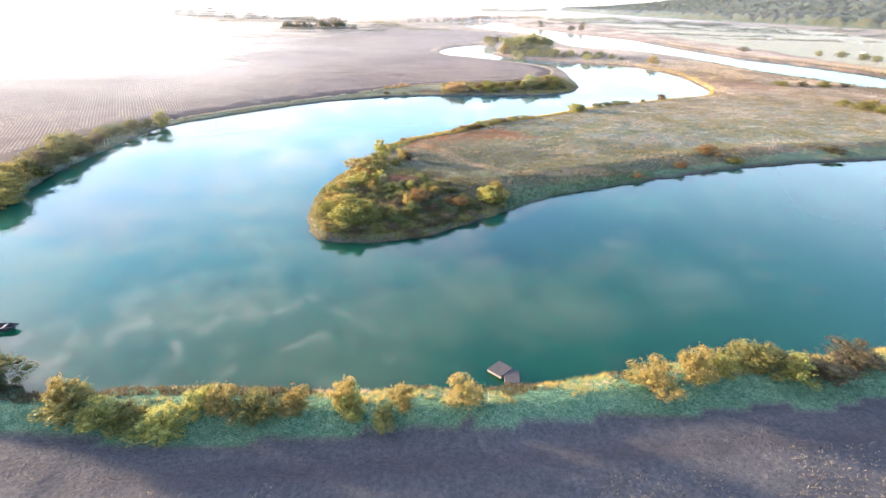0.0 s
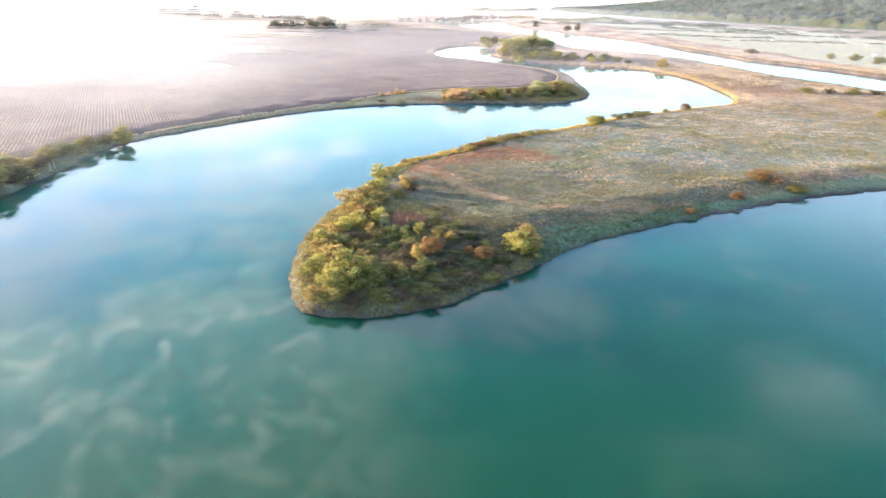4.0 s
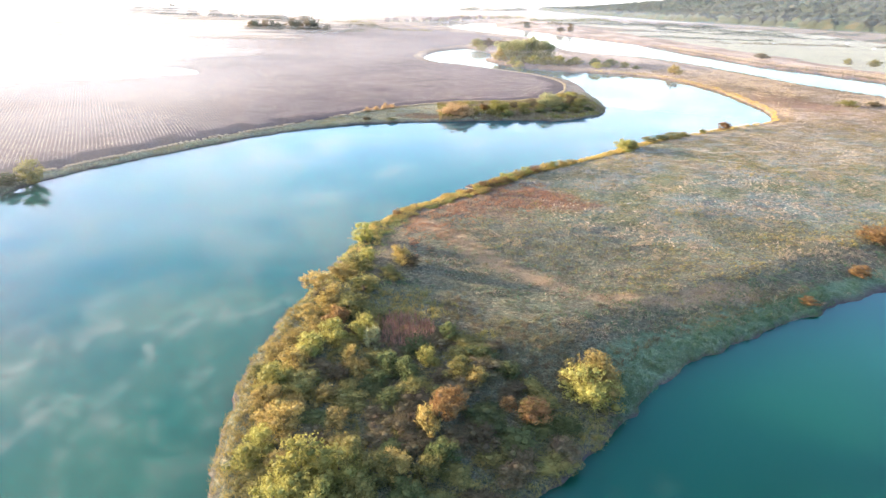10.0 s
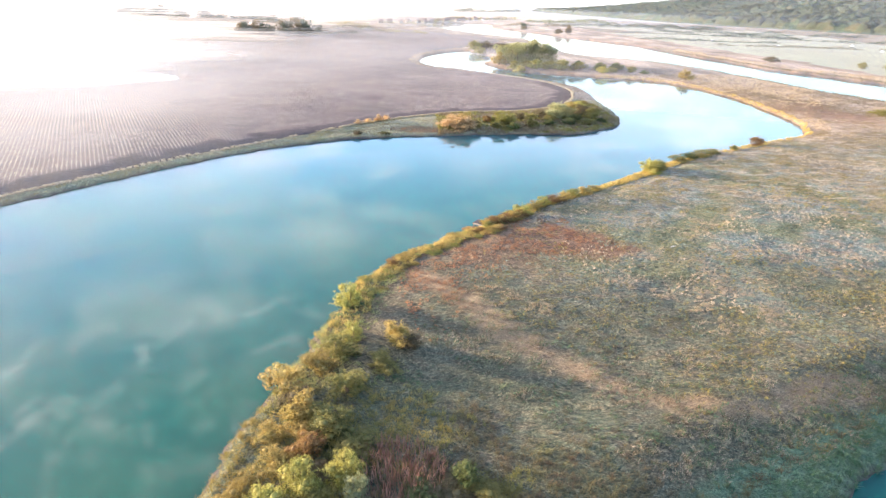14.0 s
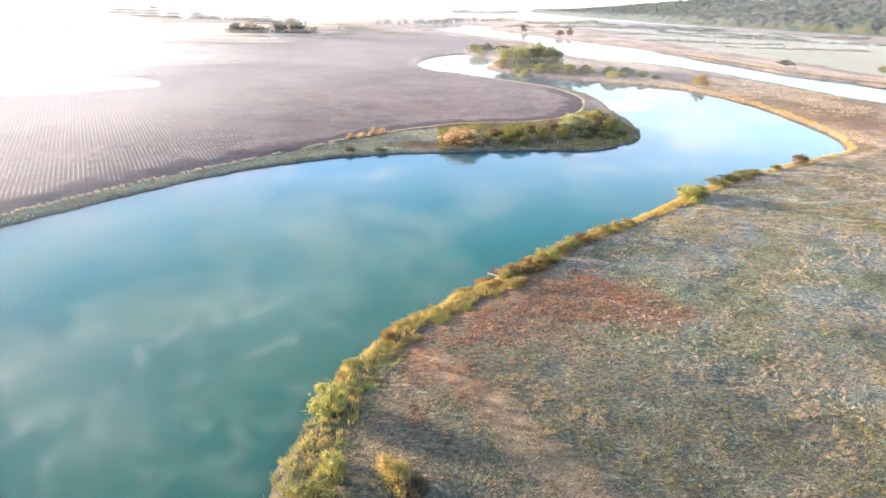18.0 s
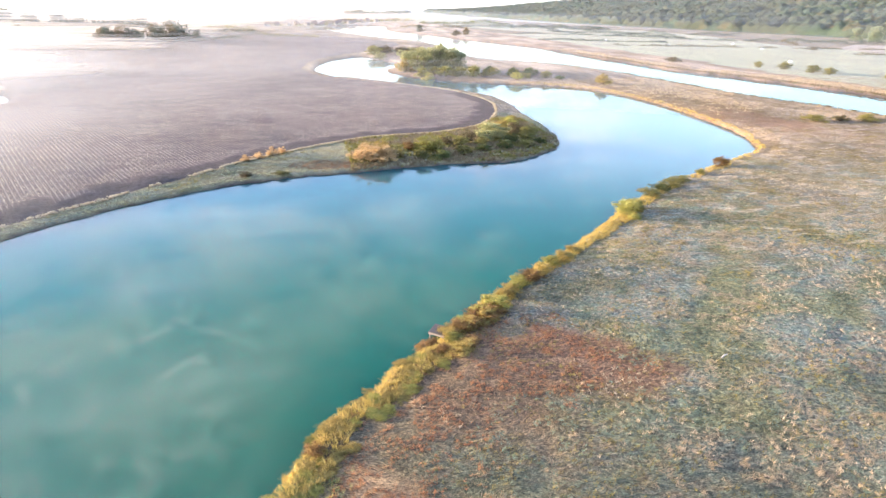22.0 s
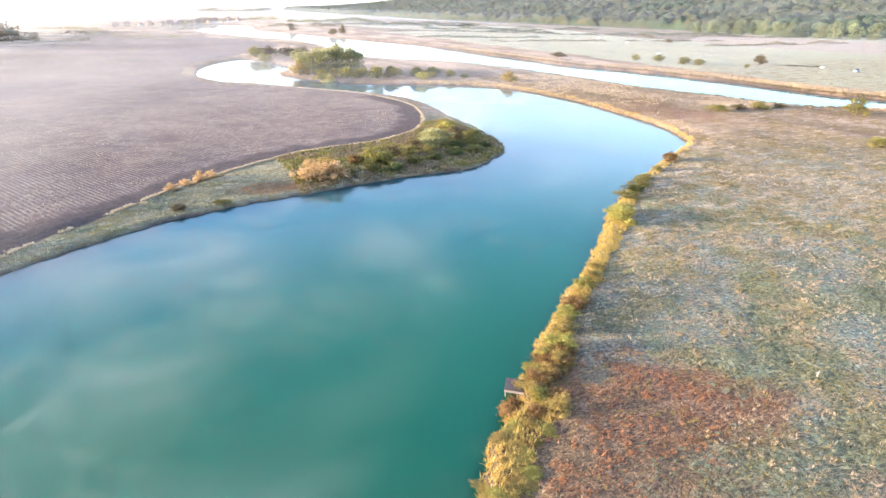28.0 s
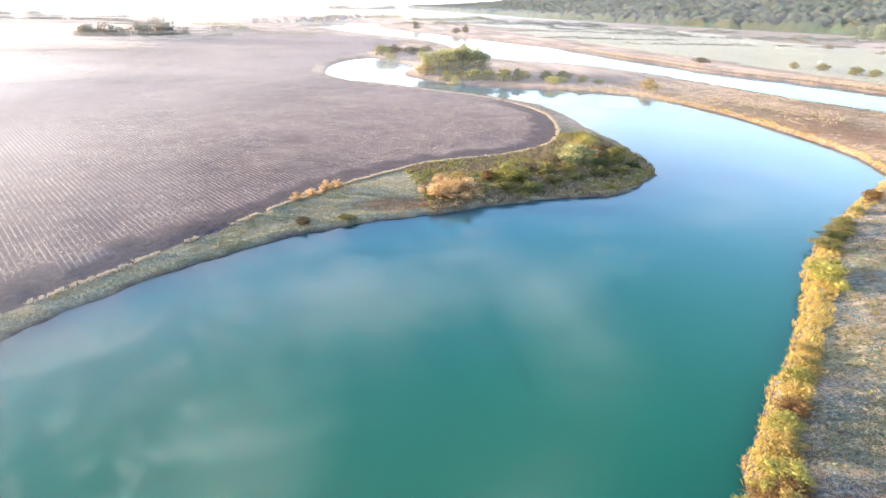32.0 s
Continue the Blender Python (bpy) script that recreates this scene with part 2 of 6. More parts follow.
def ground_material():
    m, nt, b = material("ground_earth_and_grass")
    p = place(nt)
    at = nt.nodes.new("ShaderNodeAttribute")
    at.attribute_name = "zones"
    sep = nt.nodes.new("ShaderNodeSeparateColor")
    nt.links.new(at.outputs["Color"], sep.inputs[0])
    at2 = nt.nodes.new("ShaderNodeAttribute")
    at2.attribute_name = "zones_b"
    sep2 = nt.nodes.new("ShaderNodeSeparateColor")
    nt.links.new(at2.outputs["Color"], sep2.inputs[0])
    field, lush, rust = sep.outputs
    rank = math_node(nt, "SUBTRACT", 1.0, at.outputs["Alpha"])
    straw, far, mud = sep2.outputs
    # meadow: frosted grass with straw and green patches, laid in swirls
    big = noise_tex(nt, p, 0.09, 5, 0.62, 0.44, 0.60)
    swirl = nd(nt, "ShaderNodeTexNoise", Scale=0.16, Detail=2.0)
    nt.links.new(p, swirl.inputs["Vector"])
    bent = nt.nodes.new("ShaderNodeVectorMath")
    bent.operation = "MULTIPLY_ADD"
    bent.inputs[1].default_value = (4, 4, 0)
    nt.links.new(swirl.outputs["Color"], bent.inputs[0])
    nt.links.new(p, bent.inputs[2])
    laid = bent.outputs[0]
    mid = noise_tex(nt, squash(nt, p, 1, 1.6, 1, 0.5), 0.55, 5, 0.65, 0.44, 0.68, 0.6)
    fine = noise_tex(nt, squash(nt, laid, 1, 1.6, 1, 0.4), 2.4, 5, 0.72, 0.38, 0.64, 0.6)
    tiny = noise_tex(nt, squash(nt, laid, 1, 1.8, 1, 0.4), 6.5, 4, 0.75, 0.38, 0.62, 0.5)
    clump = noise_tex(nt, p, 2.3, 3, 0.6, 0.42, 0.60)
    frost = mixc(nt, fine, (0.098, 0.138, 0.128), (0.312, 0.360, 0.322))
    strawc = mixc(nt, fine, (0.140, 0.116, 0.088), (0.47, 0.39, 0.30))
    green = mixc(nt, fine, (0.080, 0.092, 0.045), (0.28, 0.265, 0.120))
    meadow = mixc(nt, mid, frost, strawc)
    meadow = mixc(nt, math_node(nt, "MULTIPLY", big, 0.75), meadow, green)
    meadow = mixc(nt, 1.0, meadow, mixc(nt, clump, (0.68, 0.68, 0.70), (1.12, 1.10, 1.06)), "MULTIPLY")
    # dark weedy tones that also hold the thicket's shade
    rank_shade = mixc(nt, mid, mixc(nt, fine, (0.046, 0.054, 0.038), (0.165, 0.160, 0.105)), mixc(nt, fine, (0.062, 0.054, 0.038), (0.215, 0.175, 0.115)))
    # far meadows, browner
    farc = mixc(nt, noise_tex(nt, squash(nt, p, 1, 0.35, 1, -0.5), 0.05, 5, 0.6, 0.38, 0.62), (0.16, 0.118, 0.085), (0.40, 0.32, 0.255))
    px = nt.nodes.new("ShaderNodeSeparateXYZ")
    nt.links.new(p, px.inputs[0])
    plots = nd(nt, "ShaderNodeTexVoronoi", Scale=0.0085)
    nt.links.new(squash(nt, p, 1.0, 0.42, 1, 0.55), plots.inputs["Vector"])
    plot = nt.nodes.new("ShaderNodeSeparateColor")
    nt.links.new(plots.outputs["Color"], plot.inputs[0])
    crop = mixc(nt, math_node(nt, "GREATER_THAN", plot.outputs[0], 0.14), (0.35, 0.32, 0.285), (0.33, 0.365, 0.275))
    crop = mixc(nt, math_node(nt, "GREATER_THAN", plot.outputs[1], 0.74), crop, (0.15, 0.125, 0.085))
    crop = mixc(nt, math_node(nt, "MULTIPLY", noise_tex(nt, squash(nt, p, 1, 0.3, 1, 0.55), 0.06, 5, 0.6, 0.4, 0.66), 0.45), crop, (0.28, 0.265, 0.22))
    past = math_node(nt, "GREATER_THAN", math_node(nt, "ADD", px.outputs[0], math_node(nt, "MULTIPLY", noise_tex(nt, p, 0.05, 3), 12.0)), 232.0)
    farc = mixc(nt, math_node(nt, "MULTIPLY", past, 0.9), farc, crop)
    farc = mixc(nt, math_node(nt, "MULTIPLY", fine, 0.45), farc, (0.14, 0.095, 0.06))
    meadow = mixc(nt, far, meadow, farc)
    outer = nt.nodes.new("ShaderNodeMapRange")
    outer.interpolation_type = "SMOOTHSTEP"
    outer.inputs[1].default_value, outer.inputs[2].default_value = 140.0, 178.0
    nt.links.new(math_node(nt, "ADD", px.outputs[1], math_node(nt, "MULTIPLY", px.outputs[0], 0.25)), outer.inputs[0])
    near_only = math_node(nt, "MULTIPLY", outer.outputs[0], math_node(nt, "LESS_THAN", px.outputs[1], 330.0))
    gilt = noise_tex(nt, squash(nt, p, 1, 1.8, 1, 0.3), 0.22, 6, 0.72, 0.50, 0.58)
    pallid = noise_tex(nt, squash(nt, p, 1, 2.2, 1, 0.1), 0.33, 6, 0.75, 0.52, 0.62)
    meadow = mixc(nt, math_node(nt, "MULTIPLY", math_node(nt, "MULTIPLY", pallid, near_only), 0.7), meadow, (0.47, 0.40, 0.32))
    meadow = mixc(nt, math_node(nt, "MULTIPLY", math_node(nt, "MULTIPLY", gilt, near_only), 0.65), meadow, mixc(nt, fine, (0.105, 0.080, 0.030), (0.27, 0.20, 0.085)))
    rustc = mixc(nt, fine, (0.100, 0.055, 0.040), (0.32, 0.175, 0.108))
    meadow = mixc(nt, rust, meadow, rustc)
    meadow = mixc(nt, math_node(nt, "MULTIPLY", rank, math_node(nt, "SUBTRACT", 1.0, math_node(nt, "MULTIPLY", rust, 0.35))), meadow, rank_shade)
    strawband = mixc(nt, mid, (0.40, 0.275, 0.175), (0.25, 0.155, 0.095))
    meadow = mixc(nt, straw, meadow, strawband)
    # green bank turf, with the bluish cast of shade in its colours
    lush_shade = mixc(nt, noise_tex(nt, p, 1.8, 4, 0.7, 0.3, 0.7), (0.058, 0.150, 0.090), (0.190, 0.300, 0.190))
    meadow = mixc(nt, lush, meadow, lush_shade)
    # tilled soil with stubble rows
    rows = squash(nt, p, 1, 1, 1, radians(-28))
    wv = nt.nodes.new("ShaderNodeTexWave")
    wv.wave_type, wv.bands_direction = "BANDS", "X"
    for k, v in (("Scale", 0.42), ("Distortion", 0.3), ("Detail", 2.0), ("Detail Scale", 0.8)):
        wv.inputs[k].default_value = v
    nt.links.new(rows, wv.inputs["Vector"])
    crumbs = noise_tex(nt, p, 3.2, 5, 0.75, 0.35, 0.7)
    rowmask = math_node(nt, "MULTIPLY", math_node(nt, "POWER", wv.outputs["Fac"], 5.0), noise_tex(nt, p, 0.35, 5, 0.7, 0.35, 0.68))
    soil = mixc(nt, crumbs, (0.063, 0.051, 0.053), (0.131, 0.106, 0.109))
    soil = mixc(nt, noise_tex(nt, p, 0.025, 4, 0.6, 0.35, 0.65), soil, (0.144, 0.113, 0.111))
    py = nt.nodes.new("ShaderNodeSeparateXYZ")
    nt.links.new(p, py.inputs[0])
    rowmask = math_node(nt, "MULTIPLY", rowmask, math_node(nt, "GREATER_THAN", py.outputs[1], 70.0))
    litter = math_node(nt, "MULTIPLY", noise_tex(nt, squash(nt, p, 1, 0.4, 1, 0.3), 1.6, 5, 0.7, 0.48, 0.72), noise_tex(nt, p, 0.09, 3, 0.5, 0.4, 0.6))
    rowmask = math_node(nt, "MAXIMUM", rowmask, math_node(nt, "MULTIPLY", litter, 0.6))
    # bare soil of the near field, its bluish shade kept in the colour
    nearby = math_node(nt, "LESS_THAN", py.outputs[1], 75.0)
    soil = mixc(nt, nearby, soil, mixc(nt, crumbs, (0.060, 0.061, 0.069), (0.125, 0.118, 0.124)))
    rowmask = math_node(nt, "MULTIPLY", rowmask, math_node(nt, "SUBTRACT", 1.0, math_node(nt, "MULTIPLY", nearby, 0.72)))
    rowmask = math_node(nt, "MULTIPLY", rowmask, math_node(nt, "SUBTRACT", 1.0, mud))
    soil = mixc(nt, math_node(nt, "MULTIPLY", rowmask, 0.85), soil, (0.44, 0.385, 0.33))
    meadow = mixc(nt, 1.0, meadow, mixc(nt, tiny, (0.40, 0.42, 0.45), (1.52, 1.45, 1.34)), "MULTIPLY")
    col = mixc(nt, field, meadow, soil)
    mudc = mixc(nt, noise_tex(nt, p, 1.2, 5, 0.7, 0.3, 0.7), (0.046, 0.039, 0.041), (0.102, 0.087, 0.091))
    col = mixc(nt, mud, col, mudc)
    nt.links.new(col, b.inputs["Base Color"])
    b.inputs["Roughness"].default_value = 0.95
    b.inputs["Specular IOR Level"].default_value = 0.1
    h = math_node(nt, "ADD", math_node(nt, "MULTIPLY", fine, 0.6), math_node(nt, "MULTIPLY", mid, 0.8))
    h = math_node(nt, "ADD", h, math_node(nt, "MULTIPLY", crumbs, 0.25))
    bump(nt, b, h, 0.85, 0.3)
    return m


def water_material():
    m, nt, b = material("turbid_river_water")
    p = place(nt)
    c = mixc(nt, noise_tex(nt, p, 0.022, 4, 0.55, 0.35, 0.65), (0.007, 0.078, 0.047), (0.007, 0.074, 0.056))
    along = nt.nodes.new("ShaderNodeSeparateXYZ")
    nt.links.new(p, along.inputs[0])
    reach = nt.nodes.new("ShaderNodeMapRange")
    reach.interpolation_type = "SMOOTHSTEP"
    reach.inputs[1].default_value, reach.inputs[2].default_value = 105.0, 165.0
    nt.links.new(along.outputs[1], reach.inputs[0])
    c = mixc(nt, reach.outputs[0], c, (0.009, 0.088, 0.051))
    # bluer base past the bend: the reflected sky is put into it
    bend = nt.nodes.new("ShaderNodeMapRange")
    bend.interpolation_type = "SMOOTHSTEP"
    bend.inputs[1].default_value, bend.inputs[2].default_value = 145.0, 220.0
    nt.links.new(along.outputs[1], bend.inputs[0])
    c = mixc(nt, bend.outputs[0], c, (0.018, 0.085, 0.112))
    # base darkens to deep green over the near right-hand water
    near_tone = nt.nodes.new("ShaderNodeMapRange")
    near_tone.interpolation_type = "SMOOTHSTEP"
    near_tone.inputs[1].default_value, near_tone.inputs[2].default_value = 48.0, 88.0
    nt.links.new(math_node(nt, "SUBTRACT", along.outputs[1], math_node(nt, "MULTIPLY", along.outputs[0], 0.55)), near_tone.inputs[0])
    c = mixc(nt, near_tone.outputs[0], (0.005, 0.049, 0.021), c)
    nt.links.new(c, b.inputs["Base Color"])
    b.inputs["Roughness"].default_value = 0.03
    b.inputs["IOR"].default_value = 1.333
    b.inputs["Subsurface Weight"].default_value = 1.0
    b.inputs["Subsurface Radius"].default_value = (0.6, 1.0, 0.9)
    b.inputs["Subsurface Scale"].default_value = 40.0
    h = noise_tex(nt, squash(nt, p, 1, 1.3, 1), 0.9, 4, 0.5, 0.2, 0.8)
    bump(nt, b, h, 0.05, 0.02)
    return m


def leaf_material(name, dark, light, warm, see=0.45):
    m, nt, b = material(name)
    geo = nt.nodes.new("ShaderNodeNewGeometry")
    info = nt.nodes.new("ShaderNodeObjectInfo")
    c = mixc(nt, geo.outputs["Random Per Island"], dark, light)
    w = noise_tex(nt, nt.nodes.new("ShaderNodeTexCoord").outputs["Object"], 0.9, 3, 0.6, 0.4, 0.68)
    c = mixc(nt, w, c, warm)
    hs = nd(nt, "ShaderNodeHueSaturation")
    nt.links.new(c, hs.inputs["Color"])
    v = nt.nodes.new("ShaderNodeMapRange")
    v.inputs[3].default_value, v.inputs[4].default_value = 0.75, 1.25
    nt.links.new(info.outputs["Random"], v.inputs[0])
    nt.links.new(v.outputs[0], hs.inputs["Value"])
    nt.links.new(hs.outputs[0], b.inputs["Base Color"])
    b.inputs["Roughness"].default_value = 0.7
    b.inputs["Specular IOR Level"].default_value = 0.2
    tr = nt.nodes.new("ShaderNodeBsdfTranslucent")
    nt.links.new(hs.outputs[0], tr.inputs["Color"])
    ms = nt.nodes.new("ShaderNodeMixShader")
    ms.inputs[0].default_value = see
    nt.links.new(b.outputs[0], ms.inputs[1])
    nt.links.new(tr.outputs[0], ms.inputs[2])
    nt.links.new(ms.outputs[0], nt.nodes["Material Output"].inputs["Surface"])
    return m


def plain_material(name, c1, c2, scale=3.0, rough=0.85, bumpy=0.4):
    m, nt, b = material(name)
    v = nt.nodes.new("ShaderNodeTexCoord").outputs["Object"]
    f = noise_tex(nt, v, scale, 5, 0.65, 0.3, 0.7)
    g = noise_tex(nt, v, scale * 6, 3, 0.6, 0.3, 0.7)
    c = mixc(nt, f, c1, c2)
    c = mixc(nt, math_node(nt, "MULTIPLY", g, 0.35), c, tuple(k * 0.55 for k in c1))
    nt.links.new(c, b.inputs["Base Color"])
    b.inputs["Roughness"].default_value = rough
    bump(nt, b, g, bumpy, 0.02)
    return m


GROUND = ground_material()
WATER = water_material()
LEAF = {
    "yellow": leaf_material("leaves_yellow", (0.130, 0.140, 0.034), (0.33, 0.32, 0.094), (0.31, 0.265, 0.074)),
    "gold": leaf_material("leaves_gold", (0.135, 0.115, 0.038), (0.36, 0.295, 0.095), (0.33, 0.215, 0.072)),
    "olive": leaf_material("leaves_olive", (0.085, 0.092, 0.030), (0.225, 0.215, 0.070), (0.255, 0.205, 0.066)),
    "green": leaf_material("leaves_green", (0.036, 0.056, 0.022), (0.105, 0.132, 0.046), (0.135, 0.135, 0.048)),
    "rust": leaf_material("leaves_rust", (0.100, 0.056, 0.025), (0.25, 0.142, 0.060), (0.23, 0.158, 0.060)),
    "brown": leaf_material("leaves_brown", (0.064, 0.049, 0.030), (0.158, 0.116, 0.068), (0.120, 0.120, 0.056)),
    "straw": leaf_material("straw_reed", (0.28, 0.21, 0.12), (0.54, 0.44, 0.29), (0.44, 0.32, 0.19)),
    "frost": leaf_material("frosted_grass", (0.098, 0.140, 0.108), (0.305, 0.368, 0.288), (0.205, 0.245, 0.168), 0.4),
    "hay": leaf_material("matted_hay", (0.17, 0.13, 0.088), (0.58, 0.475, 0.345), (0.41, 0.305, 0.19), 0.35),
    "bankgrass": leaf_material("frosted_bank_grass", (0.22, 0.245, 0.15), (0.46, 0.46, 0.31), (0.38, 0.36, 0.18), 0.3),
    "palegrass": leaf_material("bleached_grass", (0.36, 0.32, 0.25), (0.60, 0.53, 0.40), (0.50, 0.42, 0.28), 0.25),
    "drygrass": leaf_material("dry_stems", (0.16, 0.125, 0.08), (0.37, 0.295, 0.19), (0.27, 0.21, 0.12), 0.35),
    "belt": leaf_material("belt_leaves", (0.095, 0.130, 0.080), (0.20, 0.245, 0.15), (0.19, 0.20, 0.115), 0.3),
    "reed": leaf_material("peach_reed", (0.34, 0.23, 0.12), (0.58, 0.43, 0.245), (0.48, 0.33, 0.16)),
    "dock": leaf_material("reddish_dock", (0.10, 0.052, 0.036), (0.33, 0.19, 0.135), (0.22, 0.115, 0.075), 0.25),
    "freshgrass": leaf_material("yellow_green_grass", (0.115, 0.140, 0.050), (0.31, 0.33, 0.13), (0.27, 0.25, 0.085), 0.3),
    "rustgrass": leaf_material("rusty_grass", (0.105, 0.048, 0.026), (0.37, 0.180, 0.092), (0.25, 0.120, 0.058), 0.3),
    "goldgrass": leaf_material("golden_bank_grass", (0.25, 0.18, 0.055), (0.50, 0.37, 0.13), (0.40, 0.32, 0.095)),
    "tussock": leaf_material("yellowish_tussock", (0.135, 0.120, 0.032), (0.34, 0.270, 0.085), (0.23, 0.165, 0.052), 0.2),
    # deep green grass, with the shade of slope and thicket in its colours
    "deepgrass": leaf_material("deep_green_shade_grass", (0.030, 0.078, 0.040), (0.100, 0.180, 0.088), (0.090, 0.120, 0.055), 0.2),
    # green bank grass; its shade is mixed in as a bluish cast
    "shadegrass": leaf_material("shade_blue_grass", (0.055, 0.130, 0.078), (0.165, 0.270, 0.160), (0.125, 0.195, 0.105), 0.2),
    "forest": leaf_material("forest_leaves", (0.024, 0.042, 0.032), (0.072, 0.098, 0.062), (0.078, 0.086, 0.056), 0.2),
    "poplar": leaf_material("pale_green_leaves", (0.16, 0.175, 0.092), (0.36, 0.365, 0.20), (0.32, 0.30, 0.14), 0.6),
}


def canopy_material():
    """Mixed crowns, each of its own tone."""
    m, nt, b = material("forest_canopy")
    p = place(nt)
    cells = nd(nt, "ShaderNodeTexVoronoi", Scale=0.1)
    nt.links.new(p, cells.inputs["Vector"])
    tone = nt.nodes.new("ShaderNodeSeparateColor")
    nt.links.new(cells.outputs["Color"], tone.inputs[0])
    c = mixc(nt, tone.outputs[0], (0.018, 0.036, 0.030), (0.062, 0.088, 0.060))
    c = mixc(nt, math_node(nt, "GREATER_THAN", tone.outputs[1], 0.80), c, (0.085, 0.080, 0.052))
    c = mixc(nt, noise_tex(nt, p, 0.012, 3, 0.5, 0.4, 0.62), c, (0.046, 0.055, 0.036))
    leafy = noise_tex(nt, p, 0.9, 4, 0.7, 0.35, 0.65)
    c = mixc(nt, 1.0, c, mixc(nt, leafy, (0.5, 0.5, 0.5), (1.3, 1.3, 1.25)), "MULTIPLY")
    nt.links.new(c, b.inputs["Base Color"])
    b.inputs["Roughness"].default_value = 0.9
    b.inputs["Specular IOR Level"].default_value = 0.1
    bump(nt, b, leafy, 0.8, 0.8)
    return m


CANOPY = canopy_material()
BARK = plain_material("bark", (0.09, 0.065, 0.045), (0.16, 0.12, 0.085), 4)
WOOD = plain_material("weathered_wood", (0.17, 0.13, 0.12), (0.29, 0.23, 0.21), 3)
FELT = plain_material("worn_deck_boards", (0.036, 0.032, 0.036), (0.072, 0.062, 0.066), 2)
TARRED = plain_material("tarred_boat_planks", (0.03, 0.03, 0.034), (0.065, 0.062, 0.066), 3)


# ---------------------------------------------------------------- mesh helpers
def mesh_of(name, verts, faces, mat, smooth=False):
    """A mesh from an array of vertices and an array of faces with the same corner count."""
    me = bpy.data.meshes.new(name)
    verts, faces = np.asarray(verts, np.float32), np.asarray(faces, np.int32)
    k = faces.shape[1]
    me.vertices.add(len(verts))
    me.vertices.foreach_set("co", verts.ravel())
    me.loops.add(faces.size)
    me.loops.foreach_set("vertex_index", faces.ravel())
    me.polygons.add(len(faces))
    me.polygons.foreach_set("loop_start", np.arange(0, faces.size, k, dtype=np.int32))
    me.polygons.foreach_set("loop_total", np.full(len(faces), k, np.int32))
    me.polygons.foreach_set("use_smooth", np.full(len(faces), smooth))
    me.materials.append(mat)
    me.update()
    me.validate()
    return me


def mesh_mixed(name, verts, quads, tris, mat):
    """As mesh_of, of quads and triangles together."""
    me = bpy.data.meshes.new(name)
    verts = np.asarray(verts, np.float32)
    idx = np.concatenate([quads.ravel(), tris.ravel()]).astype(np.int32)
    total = np.concatenate([np.full(len(quads), 4), np.full(len(tris), 3)]).astype(np.int32)
    me.vertices.add(len(verts))
    me.vertices.foreach_set("co", verts.ravel())
    me.loops.add(len(idx))
    me.loops.foreach_set("vertex_index", idx)
    me.polygons.add(len(total))
    me.polygons.foreach_set("loop_start", np.concatenate([[0], np.cumsum(total)[:-1]]).astype(np.int32))
    me.polygons.foreach_set("loop_total", total)
    me.materials.append(mat)
    me.update()
    me.validate()
    return me


def part(name, bm, mat, parent, label=""):
    me = bpy.data.meshes.new(name)
    bm.to_mesh(me)
    bm.free()
    me.materials.append(mat)
    ob = new(name, me)
    ob.parent = parent
    return tagged(ob, label)


def mesh_part(name, me, parent, label=""):
    ob = new(name, me)
    ob.parent = parent
    return tagged(ob, label)


def box(bm, size, at=(0, 0, 0), turn=None, bevel=0.0):
    geo = bmesh.ops.create_cube(bm, size=1.0)
    vs = geo["verts"]
    m = Matrix.Translation(at) @ (turn if turn else Matrix()) @ Matrix.Diagonal((*size, 1))
    bmesh.ops.transform(bm, matrix=m, verts=vs)
    if bevel:
        es = list({e for v in vs for e in v.link_edges})
        bmesh.ops.bevel(bm, geom=es, offset=bevel, segments=1, affect="EDGES")


def tube(bm, a, b, r0, r1, sides=6):
    a, b = Vector(a), Vector(b)
    q = (b - a).to_track_quat("Z", "Y").to_matrix().to_4x4()
    rings = []
    for at, r in ((a, r0), (b, r1)):
        rings.append([bm.verts.new(at + q @ Vector((r * math.cos(6.2832 * i / sides), r * math.sin(6.2832 * i / sides), 0))) for i in range(sides)])
    for i in range(sides):
        j = (i + 1) % sides
        bm.faces.new((rings[0][i], rings[0][j], rings[1][j], rings[1][i]))
    bm.faces.new(rings[1])


def vnoise(x, y, scale, seed):
    """Smooth value noise in -1..1 on arrays."""
    rng = np.random.default_rng(seed)
    tab = rng.uniform(-1, 1, (256, 256))
    u, v = np.asarray(x) * scale + seed * 17.3, np.asarray(y) * scale + seed * 9.1
    i, j = np.floor(u).astype(int), np.floor(v).astype(int)
    fu, fv = u - i, v - j
    fu, fv = fu * fu * (3 - 2 * fu), fv * fv * (3 - 2 * fv)
    i0, i1, j0, j1 = i % 256, (i + 1) % 256, j % 256, (j + 1) % 256
    return (tab[i0, j0] * (1 - fu) + tab[i1, j0] * fu) * (1 - fv) + (tab[i0, j1] * (1 - fu) + tab[i1, j1] * fu) * fv


def curve_line(pts, per=5, closed=False):
    """A smooth line through control points."""
    p = np.array(pts, float)
    out = []
    n = len(p)
    for i in range(n if closed else n - 1):
        if closed:
            a, b, c, d = p[i - 1], p[i], p[(i + 1) % n], p[(i + 2) % n]
        else:
            a, b, c, d = p[max(i - 1, 0)], p[i], p[i + 1], p[min(i + 2, n - 1)]
        for t in np.arange(per) / per:
            out.append(0.5 * (2 * b + (c - a) * t + (2 * a - 5 * b + 4 * c - d) * t * t + (3 * b - a - 3 * c + d) * t ** 3))
    if not closed:
        out.append(p[-1])
    return np.array(out)


